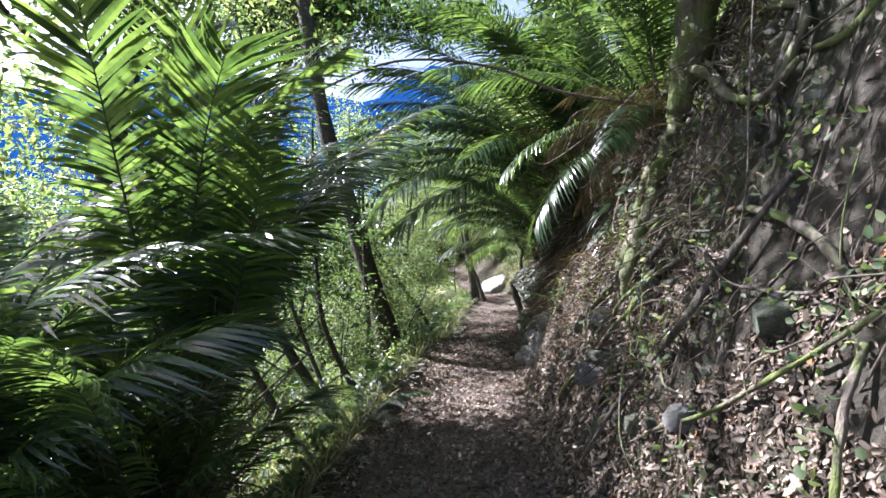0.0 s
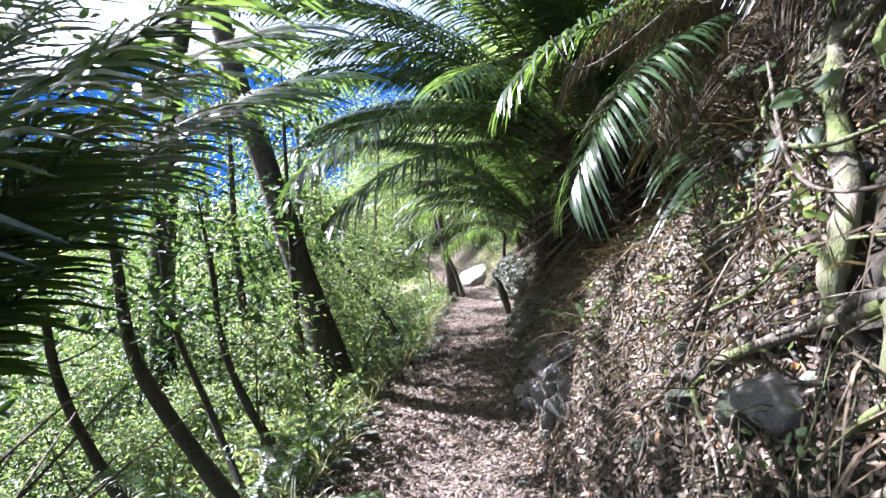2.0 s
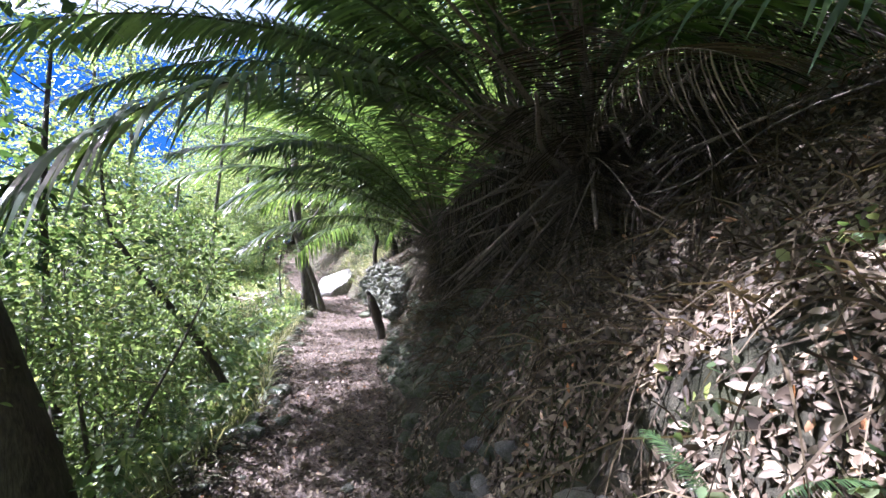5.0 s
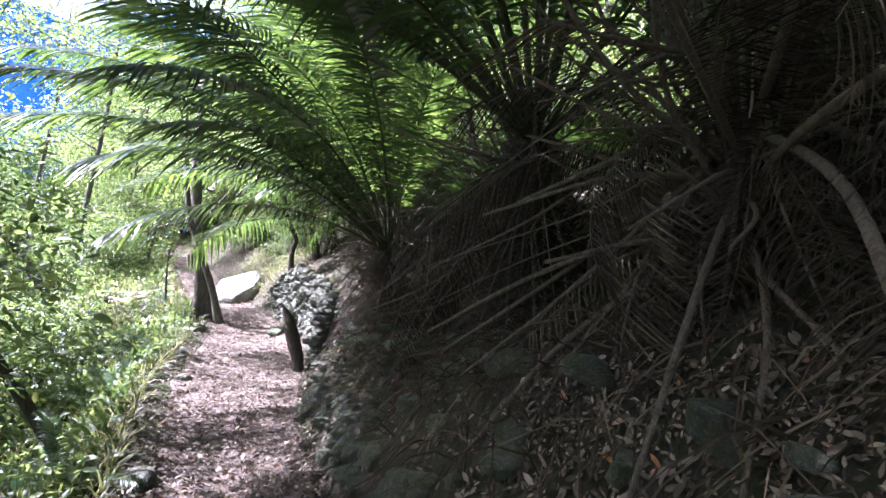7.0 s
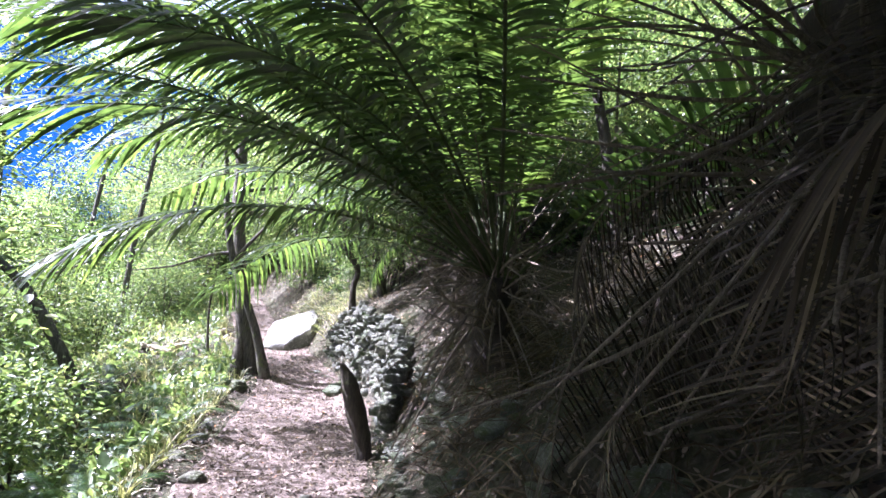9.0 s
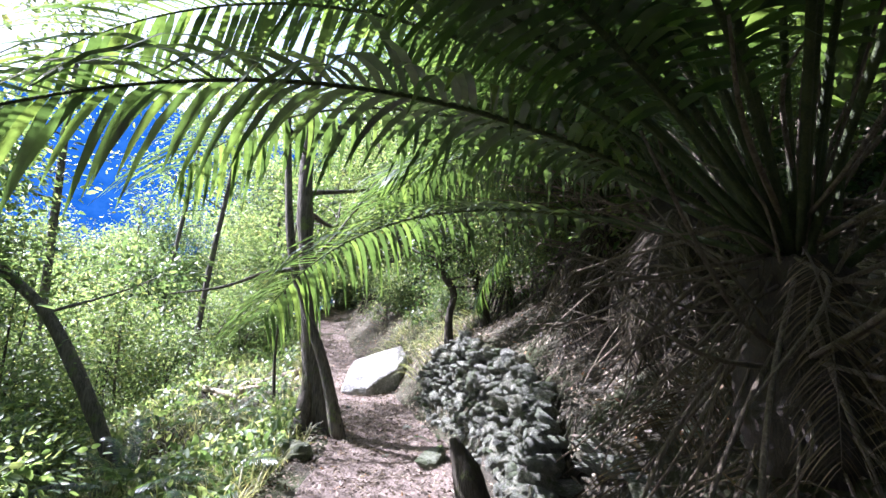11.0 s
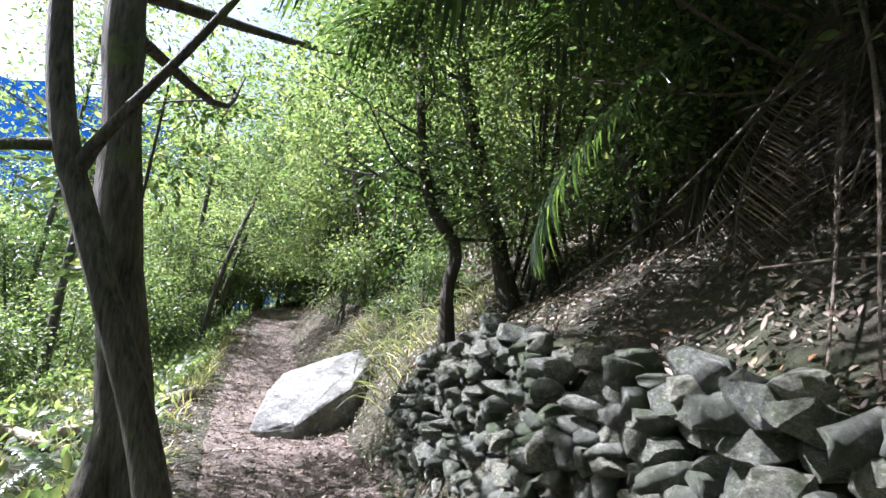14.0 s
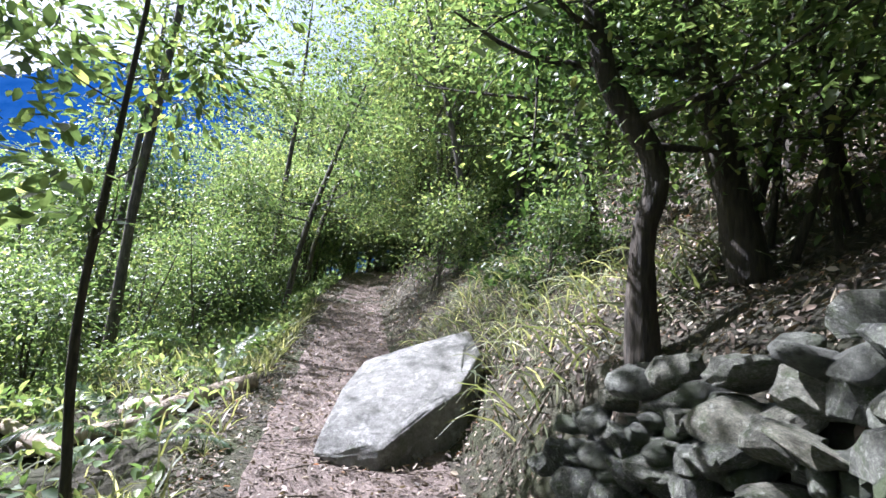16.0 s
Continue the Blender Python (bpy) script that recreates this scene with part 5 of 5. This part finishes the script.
# ---------------- loose small stuff ----------------
def twigs_and_grass():
    g = np.random.default_rng(94)
    chunks = []
    for k in range(420):
        y = g.uniform(0.5, 20)
        l, r = float(np.interp(y, KY, LEFT)), float(np.interp(y, KY, RIGHT))
        x = l + (r - l + 1.2) * g.random()
        ln, a = g.uniform(0.12, 0.6), g.uniform(0, 6.3)
        P = [(x + math.cos(a) * ln * u, y + math.sin(a) * ln * u, land1(x + math.cos(a) * ln * u, y + math.sin(a) * ln * u) + 0.02) for u in (-0.5, 0, 0.5)]
        rr = g.uniform(0.002, 0.006)
        chunks.append(tube(P, [rr, rr, rr * 0.5], 4, 5, 0, 0, False))
    tagged(mesh_part("fallen_twigs", join(chunks), M_STALK), "dry fallen twigs on path and bank", "twigs", kind="stuff")
    n = 800
    y = g.uniform(18.4, 22.5, n)
    x = np.interp(y, KY, RIGHT) + 0.15 + 1.2 * g.random(n)
    C = np.stack([x, y, land(x, y)], -1)
    D = np.stack([g.normal(-0.5, 0.5, n), g.normal(-0.2, 0.5, n), np.ones(n)], -1)
    tagged(mesh_part("dry_grass", blades(C, D, 0.55, 0.011, 0.75, g, 4), M_GRASS), "arching tussocks of half-dry grass on the bank", "grass", kind="stuff")
    n = 6500
    y = g.uniform(2.2, 12.5, n)
    x = np.interp(y, KY, RIGHT) + 0.3 + 2.0 * g.random(n)
    C = np.stack([x, y, land(x, y)], -1)
    D = np.stack([g.normal(-0.6, 0.5, n), g.normal(-0.2, 0.6, n), g.normal(0.4, 0.5, n)], -1)
    tagged(mesh_part("dead_straw", blades(C, D, 0.4, 0.008, 0.6, g, 3), M_DEADPALM), "brown dead straw and fallen frond leaflets on the bank", "straw", kind="stuff")


twigs_and_grass()


def bank_detail():
    """Rocks, root fibres and small green plants on the high bank."""
    g = np.random.default_rng(96)
    for k in range(46):
        y = g.uniform(-0.2, 4.6)
        r, st = float(np.interp(y, KY, RIGHT)), float(np.interp(y, KY, STEEP))
        x = r + 0.12 + g.random() * 1.0
        w = g.uniform(0.05, 0.17)
        place_stone(x, y, (w, w * 1.2, w * 1.1), MOSSY if g.random() < 0.6 else STONES, g, "dark rock bedded in the earth bank", group="bank rocks")
    chunks = []
    for k in range(150):
        y = g.uniform(0.5, 4.8)
        x = float(np.interp(y, KY, RIGHT)) + g.uniform(0.45, 1.3)
        z = land1(x, y)
        ln = g.uniform(0.15, 0.6)
        P = [(x - 0.02, y, z), (x - 0.08 - 0.1 * g.random(), y + g.normal(0, 0.06), z - ln * 0.5), (x - 0.1 - 0.12 * g.random(), y + g.normal(0, 0.1), z - ln)]
        rr = g.uniform(0.0015, 0.005)
        chunks.append(tube(P, [rr, rr, rr * 0.4], 4, 6, 0, 0, False))
    tagged(mesh_part("root_fibres", join(chunks), M_STALK), "thin root fibres hanging from the bank", "roots", kind="stuff")
    n = 2200
    c = g.integers(0, 80, n)
    cy, cx = g.uniform(0.3, 6.0, 80), g.uniform(0.2, 1.3, 80)
    y = cy[c] + g.normal(0, 0.09, n)
    x = np.interp(y, KY, RIGHT) + cx[c] + g.normal(0, 0.05, n)
    C = np.stack([x - 0.04 * g.random(n), y, land(x, y) + 0.03 + 0.07 * g.random(n)], -1)
    D = g.normal(0, 1, (n, 3)) + np.array([-0.8, 0, 0.2])
    tagged(mesh_part("bank_seedlings", leaf_cloud(C, D, 0.036, 0.022, 0.15, 0.2, g), M_FERN), "small green seedlings on the leafy bank", "seedlings", kind="stuff")


bank_detail()


def build_heart_plant(at, n, seed):
    """A creeping plant with broad heart-shaped leaves."""
    g = np.random.default_rng(seed)
    z = land1(*at)
    t = thing("creeper", (at[0], at[1], z), "creeping plant with broad heart-shaped green leaves", "plant", "broad-leaved creepers")
    for k in range(n):
        e = np.array([g.uniform(-0.16, -0.05), g.uniform(-0.15, 0.15), g.uniform(-0.1, 0.2)])
        stem = mesh_part("stem", tube([(0, 0, 0), tuple(e * 0.6 + [0, 0, 0.04]), tuple(e)], [0.005, 0.004, 0.003], 5, 10), M_RACHIS, t, smooth=True)
        a = np.linspace(0, 2 * math.pi, 20, endpoint=False)
        size = g.uniform(0.04, 0.06)
        rr = size * (1 + 0.35 * np.abs(np.cos(a / 2)) ** 8 - 0.45 * np.abs(np.sin(a / 2)) ** 30)
        n0 = unit(np.array([-0.7, -0.5, 0.6]) + g.normal(0, 0.25, 3))
        d = unit(np.cross(n0, [g.normal(0, 0.4), 1, 0]))
        d = d if d[2] < 0 else -d
        sd = np.cross(n0, d)
        rim = e + d * (size * 0.8) + d * (np.cos(a) * rr)[:, None] + sd * (np.sin(a) * rr * 0.85)[:, None] - n0 * (0.25 * size * np.sin(a) ** 2)[:, None]
        V = np.vstack([rim, [e + d * (size * 0.8)]])
        i = np.arange(20)
        mesh_part("leaf", (V, np.stack([i, (i + 1) % 20, np.full(20, 20)], -1)), M_LEAF_DARK, stem, smooth=True)


build_heart_plant((1.56, 3.85), 4, 71)
build_heart_plant((1.66, 4.15), 3, 72)
for x, y, w in [(1.18, 3.66, 0.24), (1.0, 3.3, 0.22), (1.06, 2.1, 0.16)]:
    place_stone(x, y, (w, w * 1.2, w * 0.9), PALE, np.random.default_rng(int(w * 100)), "pale rock bedded in the earth bank", group="bank rocks")


def build_sprig():
    """A drooping twig with a few broad leaves over the path."""
    t = thing("sprig", (2.66, 18.15, 2.75), "drooping twig with broad yellow-green leaves over the path", "branch")
    P = [(0, 0, 0), (-0.35, -0.2, -0.12), (-0.7, -0.42, -0.4), (-0.83, -0.5, -0.56)]
    mesh_part("twig", tube(P, [0.008, 0.006, 0.004, 0.002], 5, 16), M_BARK, t, smooth=True)
    g = np.random.default_rng(8)
    S = spline(P, 12)
    for k, i in enumerate((6, 7, 8, 9, 10, 11, 11)):
        d = np.array([[(-1) ** k * 0.6 - 0.3, -0.4, -0.5]]) + g.normal(0, 0.2, (1, 3))
        mesh_part("leaf", leaf_cloud(S[i:i + 1], d, 0.13, 0.075, 0.12, 0.2, g, np.array([[0.1, -0.5, 0.85]])), M_LEAF, t)


build_sprig()
